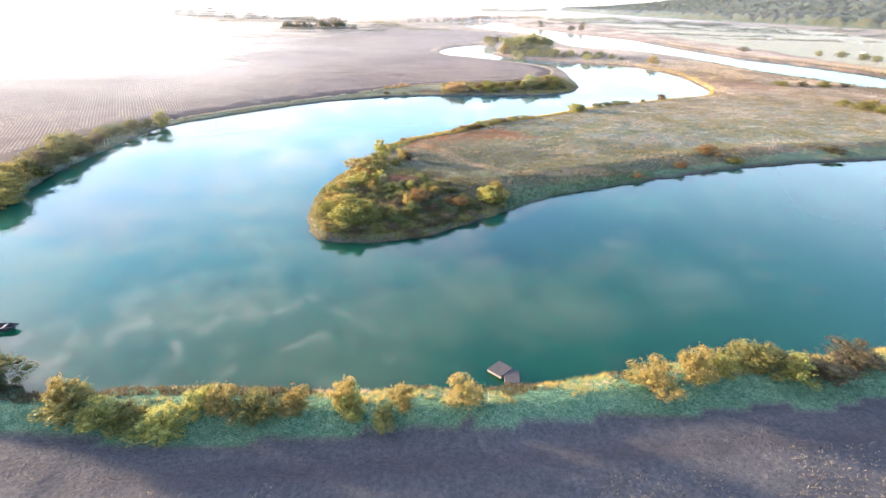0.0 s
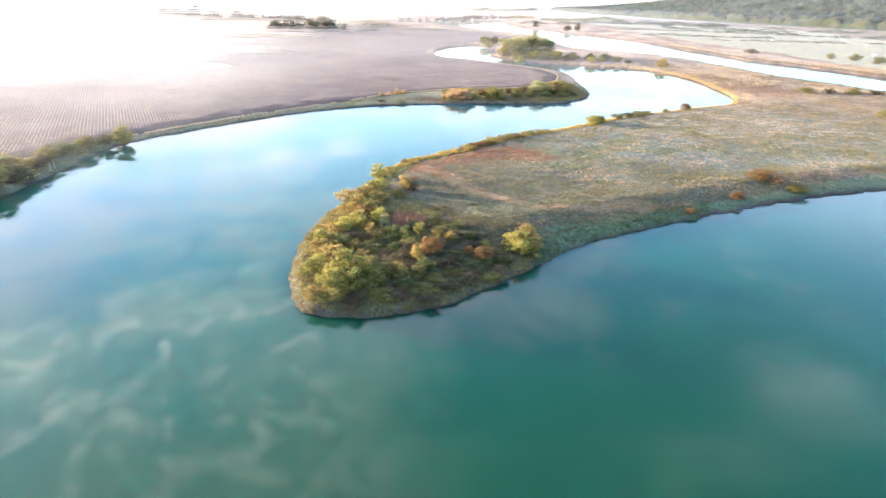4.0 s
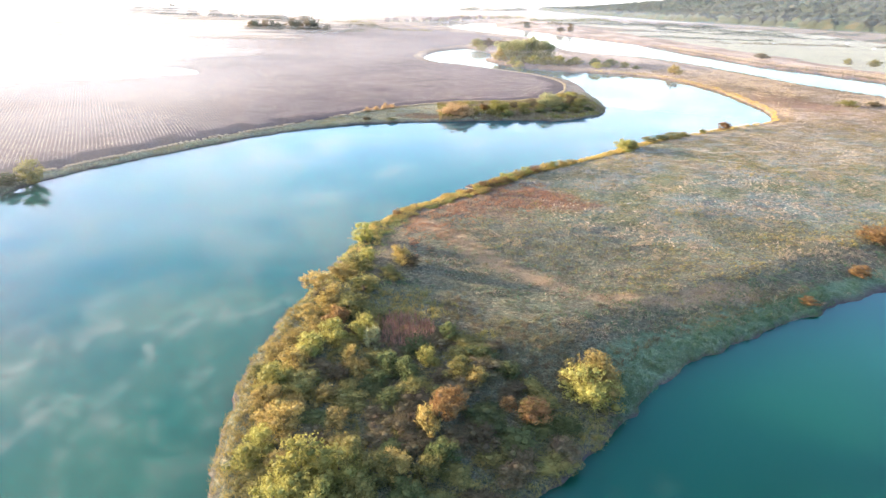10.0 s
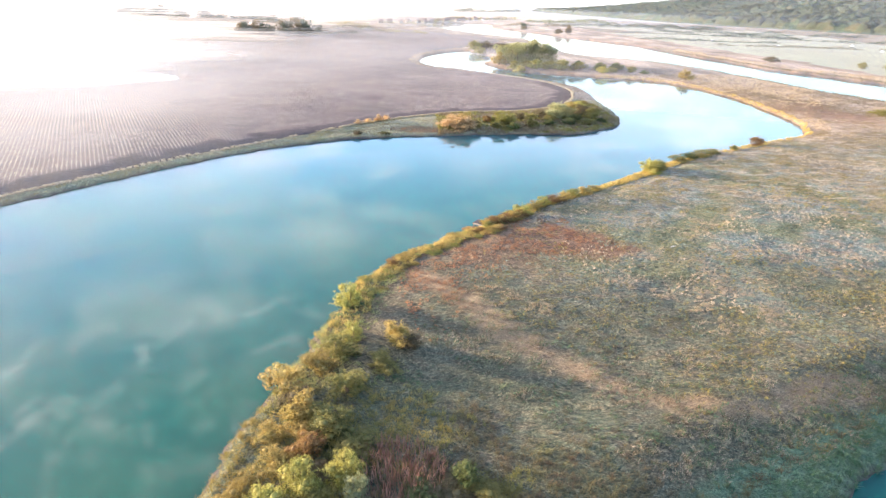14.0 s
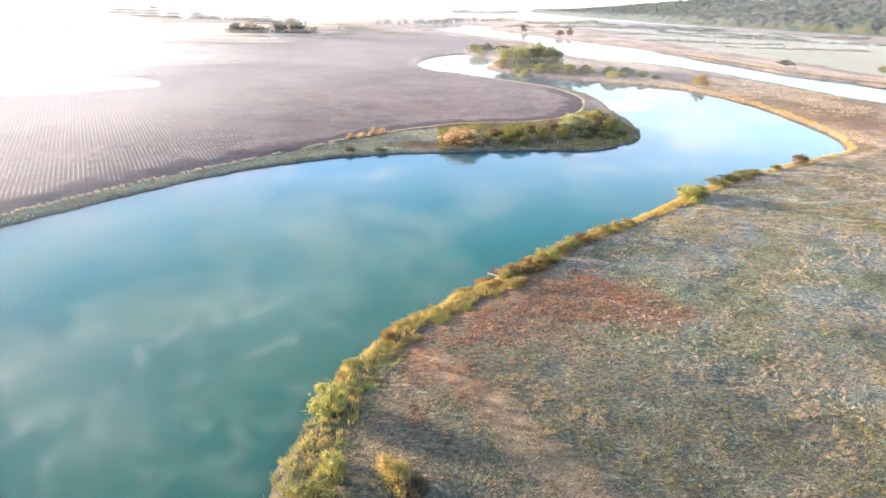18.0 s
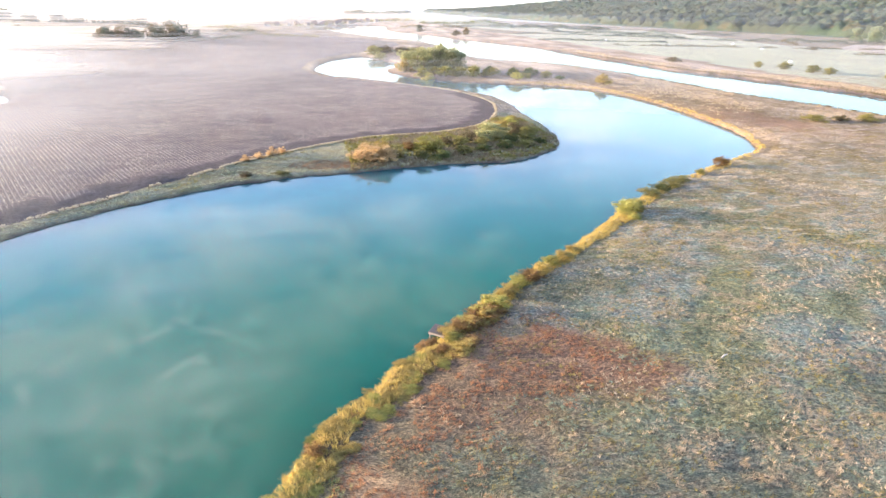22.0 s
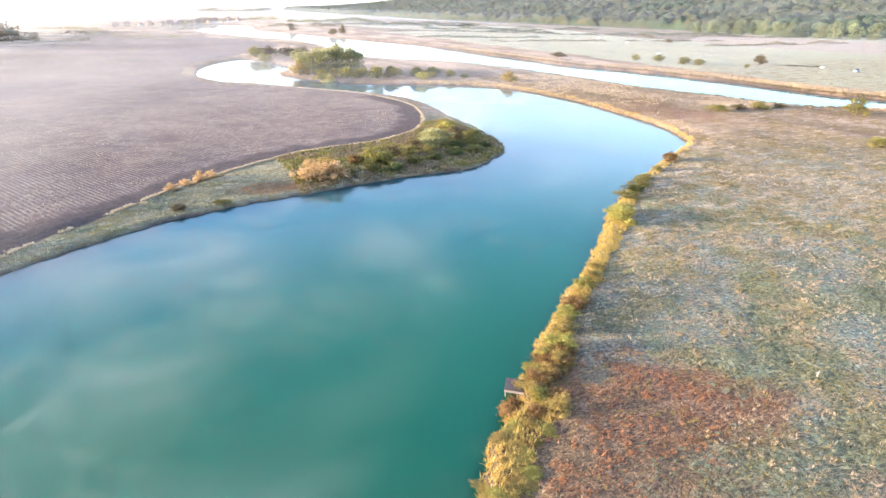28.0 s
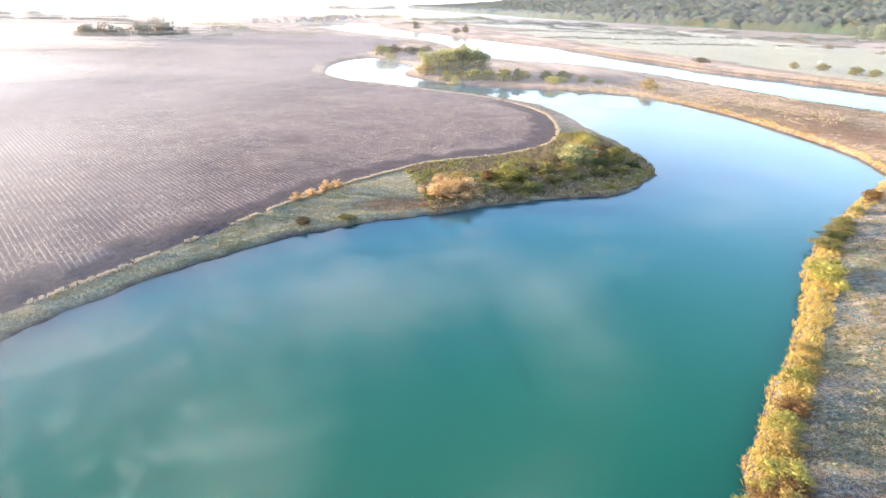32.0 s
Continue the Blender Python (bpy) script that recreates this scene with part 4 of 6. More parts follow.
def build_bushes():
    near = [(-40.4, 41.0, 4.2, 2.3, "brown"), (-37, 38.6, 4, 2.6, "olive"), (-27.8, 34.8, 3.8, 2.4, "olive"), (-28.4, 35.4, 2.4, 2.6, "gold"), (-25, 33.8, 3.0, 2.3, "yellow"), (-23, 34.1, 2.8, 2.0, "olive"),
            (-20.2, 33.5, 3.6, 2.6, "yellow"), (-18.3, 35.4, 2.6, 1.9, "yellow"), (-16.6, 35.5, 2.6, 2.0, "gold"), (-13.6, 34.6, 3.4, 2.5, "olive"),
            (-11, 35.3, 2.6, 2.3, "gold"), (-7, 35.3, 2.5, 2.0, "yellow"), (-7.2, 35.6, 1.8, 2.7, "gold"), (-4.1, 33.9, 2.1, 2.1, "olive"), (-2.9, 35.7, 2, 2.3, "gold"),
            (1.9, 36, 3.4, 2.2, "gold"), (17.2, 38.2, 3.4, 2.3, "gold"), (21, 39.3, 3, 2.9, "gold"), (23.4, 40.2, 2.6, 1.6, "yellow"),
            (26.2, 41.4, 4, 2.2, "olive"), (28, 41, 3.2, 2.0, "olive"), (29.7, 39.9, 2.9, 2.5, "yellow"), (32.5, 40.2, 4.5, 2.3, "brown"), (36, 42, 4, 1.8, "brown"),
            (41.5, 43.4, 2.2, 1.4, "gold"), (45, 43, 3.4, 2.0, "gold")]
    for x, y, w, h, k in near:
        bush(x, y - 1.05, w * 1.18, h * 1.05, k, "on the near grassy river bank", "bushes along the near bank")
    left = [(-69.5, 82.5, 7.5, 4.2, "olive"), (-71.5, 87.5, 7.0, 4.4, "olive"), (-73.5, 92.5, 7.0, 4.2, "gold"), (-74.8, 97.5, 6.5, 3.8, "olive"), (-77.5, 95, 6, 3.6, "olive"), (-76.6, 102.5, 7.5, 4.4, "brown"),
            (-78.4, 107.5, 7, 4.2, "olive"), (-77.6, 112.5, 7.5, 4.6, "olive"), (-78.6, 118, 7, 4.2, "olive"), (-77, 123.5, 6, 3.0, "brown"), (-78.4, 128.5, 6, 3.0, "olive"),
            (-78.2, 133.5, 5.5, 2.8, "green"), (-76.4, 138.5, 5.5, 2.8, "olive"), (-74.4, 142.4, 4.5, 2.4, "green"), (-72.2, 145.4, 4.2, 4.4, "yellow"), (-75.4, 116, 5, 2.4, "green"), (-74.8, 108, 5, 2.2, "green"), (-73.2, 100, 5, 2.2, "green")]
    for x, y, w, h, k in left:
        bush(x, y, w * 1.12, h, k, "on the far field bank", "bushes along the field bank")
    west = [(-13, 117.6, 2.8, 2.7, "yellow"), (-8.9, 128, 1.3, 1.2, "rust"), (-7.8, 110, 2.6, 2.6, "gold"), (-6.6, 109.2, 2.4, 1.8, "brown"), (-9, 106.6, 2.8, 1.3, "olive"), (-12, 111, 2.4, 1.8, "yellow"),
            (-16.6, 104, 3.4, 2.4, "gold"), (-14.8, 100, 3.2, 2.6, "gold"), (-14.4, 106.6, 3.0, 2.2, "gold"), (-12.8, 108.6, 2.8, 2.0, "olive"), (-12.4, 98.6, 3.2, 2.3, "olive"), (-11.6, 103.4, 2.8, 1.9, "olive"), (-15.4, 102, 2.6, 2.0, "brown"), (6.6, 142, 2.2, 1.5, "rust"), (8.6, 143.2, 2.6, 2.0, "gold"), (10.0, 145.0, 2.8, 2.3, "yellow"),
            (12.2, 147.4, 2.8, 2.2, "gold"), (14, 149.2, 2.7, 2.2, "yellow"), (16, 150.6, 2.6, 2.0, "rust"), (18, 152, 2.6, 2.0, "gold"),
            (20, 154, 2.4, 1.7, "yellow"), (22.4, 155.4, 2.6, 1.8, "gold"), (24.6, 157.3, 2.2, 1.3, "gold"), (39, 168.8, 4.6, 3.0, "yellow"), (41.4, 170.8, 3.2, 2.2, "olive"),
            (48, 177, 3.2, 1.5, "olive"), (51.5, 179.2, 3.4, 1.5, "green"), (55, 181.4, 3.4, 1.6, "olive"), (58.5, 183.8, 3.2, 1.4, "olive"),
            (65.5, 187.6, 2.2, 1.2, "olive"), (73, 191.6, 3.0, 2.3, "rust"), (56, 116.5, 4.6, 2.0, "rust"), (47, 107.6, 2.2, 1.3, "rust"), (60, 112.4, 3.4, 1.4, "olive"),
            (85, 120.5, 4, 1.6, "brown"), (36.5, 101.2, 2.0, 0.8, "rust"), (3, 83.0, 2.6, 1.6, "rust"), (8.2, 86.6, 4.2, 3.5, "gold"), (7.6, 85.6, 3.8, 2.8, "yellow"), (8.6, 85.6, 3.6, 2.5, "yellow"), (9.2, 86.8, 3.2, 2.8, "gold")]
    for x, y, w, h, k in west:
        bush(x, y, w * 1.18, h * (0.72 if 141 < y < 158 else 1.0), k, "at the edge of the meadow point", "bushes on the meadow point")
    # low shrubs along the sunny bank
    lr = random.Random(9)
    way = curve_line([(-12, 120.5), (-10.4, 125), (-7.2, 129.6), (-3.4, 133.4), (0.6, 137.4), (5, 141.2), (9.5, 145.6)], 9)
    for k in range(70):
        q = way[int(k / 70 * (len(way) - 1))]
        back = lr.uniform(-1.5, 2.2)
        bush(q[0] + 0.7 * back + lr.uniform(-0.3, 0.3), q[1] - 0.65 * back, lr.uniform(1.6, 2.9) * (0.75 if q[1] < 139 else 1.1), lr.uniform(0.7, 1.4) * (0.3 if q[1] < 139 else 0.9), lr.choice(["gold", "gold", "yellow"] if q[1] < 139 else ["gold", "yellow", "rust", "rust"]), "low on the sunlit bank", "low shrubs on the bank")
    # thicket on the tip of the point
    rng = random.Random(5)
    tip = np.array([(-16, 72.5), (-10, 71.6), (-4, 73), (1.5, 76.6), (5, 80), (5, 84), (2.5, 89), (-1, 93), (-8, 97), (-14, 101), (-18, 97), (-19, 88), (-18.4, 77)], float)
    put = [(-14.2, 74.6, 3.6, 2.6, "yellow"), (-12.2, 74.6, 3.8, 3.0, "yellow"), (-13.4, 76.8, 4.2, 3.2, "yellow"), (-11.2, 76.8, 3.6, 2.8, "yellow"), (-9.6, 75.4, 3.0, 2.0, "olive"),
           (-10.6, 78.2, 3.2, 2.2, "olive"), (-8.6, 77.2, 3.0, 2.0, "olive"), (-7.2, 77.6, 2.6, 1.8, "gold"), (-5.2, 77.2, 2.6, 1.8, "olive"), (-4.2, 78.6, 2.4, 1.9, "green"), (-6.4, 75.4, 3.0, 1.5, "green"),
           (-17.2, 78.4, 2.8, 2.0, "yellow"), (-16.8, 80.2, 2.6, 1.8, "yellow"), (-15.8, 82.2, 3.4, 1.9, "gold"), (-17.6, 84.8, 3.2, 1.8, "gold"), (-17.4, 87.2, 3.4, 2.0, "yellow"), (-16.2, 89.4, 3.2, 2.0, "gold"),
           (-15.4, 91.6, 3.6, 2.2, "yellow"), (-13.6, 93.6, 3.2, 2.2, "yellow"), (-17, 93.4, 2.8, 1.5, "gold"), (-10.8, 94.0, 2.8, 2.5, "yellow"), (-10.0, 92.6, 2.4, 1.8, "poplar"), (-11.7, 90.0, 2.0, 1.8, "gold"),
           (-15.6, 95.8, 2.8, 1.4, "gold"), (-16.6, 98.4, 2.8, 1.4, "gold"), (-13.6, 96.6, 2.4, 1.7, "rust"), (-6.8, 87.6, 2.6, 1.8, "green"), (-5.0, 89.2, 2.2, 1.7, "yellow"), (-8.2, 88.8, 2.6, 1.5, "green"),
           (-0.4, 89.8, 3.0, 1.0, "green"), (1.6, 87.6, 3.0, 0.9, "green"), (0.6, 91.2, 2.6, 0.8, "brown"), (-3.1, 93.6, 2.4, 1.5, "green"), (-4.0, 82.2, 2.8, 2.3, "rust"), (-3.4, 83.4, 2.4, 2.1, "rust"), (-5.2, 81.4, 2.2, 1.8, "gold"),
           (-2.4, 87.4, 2.8, 1.8, "olive"), (-1.2, 86.2, 2.4, 1.6, "gold"), (2.6, 83.2, 2.0, 1.1, "gold"), (1.1, 83.8, 1.8, 1.0, "rust"), (5.2, 82.0, 2.6, 1.3, "green"), (-1.6, 75.4, 2.8, 1.1, "brown"), (0.4, 77.2, 2.8, 1.1, "brown")]
    tries = 0
    while len(put) < 105 and tries < 6000:
        tries += 1
        x, y = rng.uniform(-19, 5), rng.uniform(72, 101)
        if not inside(np.array([x]), np.array([y]), tip)[0] or any(math.hypot(x - b[0], y - b[1]) < 1.55 for b in put) or (math.hypot((x + 7.6) / 3.2, (y - 95) / 3.4) < 1):
            continue
        # sun and shade go into the kinds: gold west, darker inward
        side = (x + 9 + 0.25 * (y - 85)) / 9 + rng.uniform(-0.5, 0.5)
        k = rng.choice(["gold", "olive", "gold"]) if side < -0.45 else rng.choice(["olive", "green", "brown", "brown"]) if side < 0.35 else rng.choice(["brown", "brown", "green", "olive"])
        put.append((x, y, rng.uniform(2.4, 3.8), rng.uniform(0.75, 1.25) if side < -0.45 else rng.uniform(0.5, 0.95), k))
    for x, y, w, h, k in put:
        bush(x, y, w, h * 1.05, k, "in the thicket on the point, toned for sun and shade", "thicket on the point")
    spit = [(2.2, 209.4, 3.8, 2.4, "reed"), (4.8, 208.8, 4.2, 3.0, "reed"), (7.8, 209.4, 4.2, 2.9, "reed"), (4.4, 212.0, 4.0, 2.7, "reed"), (7.0, 212.2, 3.6, 2.6, "gold"), (9.8, 210.4, 2.6, 1.8, "gold"), (13.4, 216, 2.6, 1.6, "rust"),
            (16.6, 214.6, 3.6, 2.9, "yellow"), (19.2, 213.8, 2.8, 2.0, "yellow"), (15.0, 210.2, 3.0, 1.5, "olive"), (19.6, 209.8, 3.2, 1.4, "green"), (22.4, 218.4, 3.0, 1.9, "brown"),
            (25.4, 217.2, 3.2, 1.8, "olive"), (28.2, 221, 3.4, 2.4, "brown"), (30.4, 217.6, 3.0, 1.8, "olive"), (33.2, 222.5, 4.6, 4.2, "poplar"), (36.2, 224, 4.2, 3.4, "poplar"),
            (38, 219.4, 3.6, 1.9, "green"), (41.4, 226.4, 4.4, 3.6, "brown"), (43.8, 223.5, 3.8, 2.6, "olive"), (40.5, 216.5, 3.4, 1.4, "olive"), (35, 215, 3.4, 1.4, "green"),
            (29.6, 213.4, 3.2, 1.3, "green"), (24.6, 212.4, 3.2, 1.3, "olive"), (45.5, 220, 2.6, 1.2, "green"), (-20.2, 211, 1.7, 1.0, "reed"), (-17.8, 213, 2.0, 1.3, "reed"), (-15.4, 214.9, 2.0, 1.5, "reed"), (-13.4, 216.6, 1.8, 1.3, "reed"), (-19.6, 202.4, 2.6, 0.7, "brown"), (-13.2, 203.2, 2.2, 0.5, "olive"),
            (44.5, 240, 3, 1.8, "yellow"), (40, 233, 3.4, 2.2, "gold"), (47.5, 246, 2.6, 1.4, "gold"), (43, 234.5, 3, 2.4, "yellow")]
    for x, y, w, h, k in spit:
        bush(x, y, w * 1.35, h * 1.2, k, "on the grassy spit by the field", "bushes on the spit")
    far = [(44, 355, 6, 5, "yellow"), (46, 350, 4.5, 3.6, "yellow"), (38.5, 370, 6, 6, "gold"), (54, 351, 6.5, 5.2, "yellow"), (50, 356, 5, 3.6, "olive"), (58, 349, 5, 3.4, "olive"), (65.5, 346.5, 6, 5, "yellow"),
           (61, 352, 5.5, 4, "olive"), (71, 345, 5, 3.4, "olive"), (76, 351, 6, 4, "olive"), (78, 362, 5, 4, "green"), (82, 335.5, 4.6, 3.2, "yellow"), (84, 346, 6, 4.4, "green"), (88, 340, 5, 3, "olive"),
           (93, 348, 6, 4, "green"), (97, 339, 5, 3, "olive"), (101, 333, 4, 2.2, "green"), (112.7, 316, 5.4, 4.6, "gold"), (36, 470, 10, 6, "olive"), (44, 476, 10, 6, "brown"), (37, 448, 8, 5.5, "olive"), (54, 470, 9, 5, "brown"), (60, 478, 9, 4.5, "olive"), (68, 492, 9, 4, "brown"),
           (152, 335, 5, 3, "brown"), (166, 208, 6.5, 7, "olive"), (127, 181, 6, 3.2, "olive"), (128.5, 174, 7, 3.6, "olive"), (131, 168, 7, 3.6, "olive"), (133, 177, 6, 3.0, "gold"), (137, 171, 6, 3.0, "gold"), (134, 230, 6, 2.4, "olive"), (142, 229, 5, 2.6, "brown"), (150, 228, 6, 2.6, "olive"), (157, 226, 4, 2.2, "brown"),
           (236, 372, 5, 5, "olive"), (244, 362, 6, 5.5, "olive"), (246, 345, 9, 6, "olive"), (248, 337, 7, 5.5, "olive"), (262, 318, 4, 3, "olive"), (286, 328, 8, 7, "brown"), (152, 713, 9, 8, "brown"), (168, 734, 9, 8, "brown"), (134, 813, 8, 7, "brown"), (205, 405, 9, 5, "brown")]
    for x, y, w, h, k in far:
        bush(x, y, w * (1.25 if x < 120 else 1.0), h * (1.0 if x < 120 else 0.75), k, "on the flat land between the waters", "bushes between the waters")


def tree_meshes(seed, kind):
    rng = np.random.default_rng(seed)
    bm = bmesh.new()
    tips = []
    lean = Vector((rng.uniform(-0.04, 0.04), rng.uniform(-0.04, 0.04), 0))
    tube(bm, (0, 0, -0.03), Vector((0, 0, 0.35)) + lean, 0.03, 0.022, 8)
    tube(bm, Vector((0, 0, 0.35)) + lean, Vector((0, 0, 0.8)) + lean * 2, 0.022, 0.008, 8)
    for k in range(9):
        a, z0 = k * 2.4 + rng.uniform(-0.3, 0.3), rng.uniform(0.22, 0.7)
        r = rng.uniform(0.16, 0.32) * (1.25 - z0 * 0.6)
        e = Vector((r * math.cos(a), r * math.sin(a), z0 + rng.uniform(0.06, 0.22)))
        tube(bm, Vector((0, 0, z0)) + lean, e, 0.012, 0.004, 5)
        tips.append((e, rng.uniform(0.1, 0.17)))
    tips += [(Vector((0.22 * math.cos(k * 1.26), 0.22 * math.sin(k * 1.26), 0.2)), 0.16) for k in range(5)]
    tips += [(Vector((lean.x * 2, lean.y * 2, 0.86)), 0.12), (Vector((lean.x, lean.y, 0.66)), 0.17), (Vector((0, 0, 0.45)), 0.15)]
    trunk = bpy.data.meshes.new("trunk")
    bm.to_mesh(trunk)
    bm.free()
    trunk.materials.append(BARK)
    v, f = leaf_cloud(rng, [t[0] for t in tips], [t[1] for t in tips], 2400, 0.05, 1.0)
    return trunk, mesh_of("crown", v, f, LEAF[kind])


def build_trees():
    kinds = [("pale green willow", tree_meshes(1, "poplar")), ("pale olive poplar", tree_meshes(2, "poplar")), ("pale green alder", tree_meshes(3, "poplar"))]
    for n, (x, y, h, w) in enumerate([(40, 373, 10, 12), (45.5, 375, 11, 13), (51, 377, 11.5, 13), (56, 374, 12.5, 12), (59, 379, 12, 13), (64.5, 380, 11, 12), (48, 368, 9, 12), (67, 376, 9, 11)]):
        words, (trunk, crown) = kinds[n % 3]
        top = new("tree")
        top.matrix_basis = pose(x, y, 0.9, 0, 0, n * 77) @ Matrix.Diagonal((w, w, h, 1))
        mesh_part("trunk", trunk, top, "grey-brown bark")
        mesh_part("crown", crown, top)
        tagged(top, words + " with autumn leaves in the grove by the inlet", "tree", "grove by the inlet")


build_bushes()
build_trees()


# ---------------------------------------------------------------- grasses and weeds, past counting
def tufts(name, pts, kind, label, length, blades=4, tilt=0.9, flow=None, width=0.05, seed=1, matted=False):
    """Fans of thin blades at the given places, joined into one mesh; matted blades are straight slivers."""
    rng = np.random.default_rng(seed)
    n = len(pts)
    base = np.repeat(np.column_stack([pts, height(pts[:, 0], pts[:, 1])]), blades, 0)
    m = len(base)
    a = rng.uniform(0, 6.283, m) if flow is None else np.repeat(flow, blades) + rng.normal(scale=0.7, size=m)
    t = np.clip(rng.normal(tilt, 0.22, m), 0.05, 1.45)
    ln = length * rng.uniform(0.55, 1.25, m)
    d = np.stack([np.sin(t) * np.cos(a), np.sin(t) * np.sin(a), np.cos(t)], 1)
    side = np.stack([-np.sin(a), np.cos(a), 0 * a], 1) * (width * rng.uniform(0.6, 1.4, m))[:, None]
    base[:, :2] += rng.normal(scale=length * 0.22, size=(m, 2))
    base[:, 2] -= 0.03
    mid = base + d * (ln * 0.55)[:, None]
    d2 = d.copy()
    d2[:, 2] -= 0.25
    tip = mid + d2 * (ln * 0.45)[:, None]
    tip[:, 2] = np.maximum(tip[:, 2], base[:, 2] + 0.05)
    if matted:
        v = np.stack([base - 1.3 * side, base + 1.3 * side, tip], 1).reshape(-1, 3)
        return tagged(new(name, mesh_of(name, v, np.arange(len(v)).reshape(-1, 3), LEAF[kind])), label, "grass", kind="stuff")
    v = np.stack([base - side, base + side, mid + side, mid - side, tip], 1).reshape(-1, 3)
    k = np.arange(m) * 5
    f = np.concatenate([np.stack([k, k + 1, k + 2], 1), np.stack([k, k + 2, k + 3], 1), np.stack([k + 3, k + 2, k + 4], 1)])
    tagged(new(name, mesh_of(name, v, f, LEAF[kind])), label, "grass", kind="stuff")


def scatter(rng, n, x0, x1, y0, y1):
    return np.column_stack([rng.uniform(x0, x1, n), rng.uniform(y0, y1, n)])


MEADOW = np.array([(-10, 130), (-6, 112), (2, 100), (12, 92), (30, 98), (60, 110), (95, 119), (140, 127), (160, 160), (150, 215), (118, 235), (100, 204),
                   (76, 194), (44, 174), (16, 151), (0, 137)], float)


def build_grass():
    rng = np.random.default_rng(11)
    p = scatter(rng, 190000, -12, 130, 92, 225)
    near = np.hypot(p[:, 0] - 5, p[:, 1] - 120)
    keep = inside(p[:, 0], p[:, 1], MEADOW) & (rng.uniform(size=len(p)) < np.clip(75 / (near + 10), 0.22, 1))
    clumpy = vnoise(p[:, 0], p[:, 1], 0.9, 63) + 0.6 * vnoise(p[:, 0], p[:, 1], 2.1, 64) > -0.12
    p = p[keep & clumpy]
    lay = vnoise(p[:, 0], p[:, 1], 0.16, 41) * 1.7 + vnoise(p[:, 0], p[:, 1], 0.6, 42) * 0.8
    patch = vnoise(p[:, 0], p[:, 1], 0.22, 43) + 0.8 * vnoise(p[:, 0], p[:, 1], 0.7, 44)
    fl = -0.5 + lay
    red = np.hypot((p[:, 0] - 10 + 0.35 * (p[:, 1] - 136)) / 9.5, (p[:, 1] - 134) / 7.0) < 0.85 + 0.35 * patch + rng.normal(scale=0.16, size=len(p))
    shore = water_distance(p[:, 0], p[:, 1])
    red |= (p[:, 1] < 143) & (p[:, 1] > 110) & (p[:, 0] < 16) & (shore + rng.normal(scale=1.8, size=len(p)) < 10.5 + 2 * patch)
    beyond = p[:, 1] + 0.25 * p[:, 0] + 14 * vnoise(p[:, 0], p[:, 1], 0.06, 70) > 168
    patch = patch + 0.85 * beyond
    a = (patch > 0.12) & ~red
    tufts("straw_grass", p[a], "hay", "pale matted straw lying on the frosty meadow", 0.40, 8, 1.1, fl[a], 0.012, 1, True)
    knots = scatter(rng, 26000, -8, 125, 94, 222)
    wk = vnoise(knots[:, 0], knots[:, 1], 0.13, 73) + 0.9 * vnoise(knots[:, 0], knots[:, 1], 0.55, 74)
    dk = np.hypot(knots[:, 0] - 10, knots[:, 1] - 125)
    knots = knots[inside(knots[:, 0], knots[:, 1], MEADOW) & (wk > 0.15) & (rng.uniform(size=len(knots)) < np.clip(60 / (dk + 5), 0.35, 1)) & (knots[:, 1] + 0.6 * np.clip(knots[:, 0], -4, 26) > 129)]
    wk = vnoise(knots[:, 0], knots[:, 1], 0.07, 75)
    tufts("straw_clumps", knots[wk > -0.2], "hay", "pale clumps of dry grass standing on the meadow", 0.34, 20, 0.65, None, 0.009, 34, True)
    tufts("olive_clumps", knots[wk <= -0.2], "tussock", "olive clumps of grass standing on the meadow", 0.34, 20, 0.65, None, 0.010, 35, True)
    south = p[:, 1] + 0.6 * np.clip(p[:, 0], -4, 26) + 7 * vnoise(p[:, 0], p[:, 1], 0.09, 37) + rng.normal(scale=6, size=len(p)) < 131
    stand = south & ~red & (rng.uniform(size=len(p)) < 0.95)
    a &= ~south
    # dark weeds stand in for the thicket's cast shade
    thicket_shade = stand & (p[:, 1] + 0.6 * np.clip(p[:, 0], -4, 26) + 6 * vnoise(p[:, 0], p[:, 1], 0.09, 37) + rng.normal(scale=4, size=len(p)) < 121) & (p[:, 0] > -9)
    waterside = stand & (p[:, 0] > 7) & (p[:, 1] < 93 + 0.42 * p[:, 0]) & (shore + 1.2 * vnoise(p[:, 0], p[:, 1], 0.2, 76) < 6.5)
    thicket_shade &= ~waterside
    stand &= ~thicket_shade & ~waterside
    tufts("waterside_grass", p[waterside], "deepgrass", "deep green grass on the slope above the water", 0.34, 10, 0.7, None, 0.011, 38, True)
    die = rng.uniform(size=len(p))
    tufts("dark_brown_weeds", p[thicket_shade & (die < 0.55)], "brown", "dark brown weeds in the rank grass behind the thicket, toned for its shade", 0.36, 9, 0.55, None, 0.010, 36, True)
    tufts("dark_green_weeds", p[thicket_shade & (die >= 0.55)], "deepgrass", "dark green weeds in the rank grass behind the thicket, toned for its shade", 0.34, 9, 0.6, None, 0.010, 37, True)
    tufts("upright_dry_grass", p[stand & (patch > 0)], "drygrass", "upright dry grass stems among dark weeds", 0.36, 8, 0.5, None, 0.009, 23, True)
    tufts("upright_green_weeds", p[stand & (patch <= 0)], "tussock", "upright yellow-green weeds on the meadow", 0.3, 8, 0.5, None, 0.009, 24, True)
    b = (patch <= 0.12) & ~red & (patch > -0.9) & ~south
    tufts("frosted_grass", p[b], "frost", "grey-green frosted meadow grass", 0.31, 12, 1.0, fl[b], 0.011, 2, True)
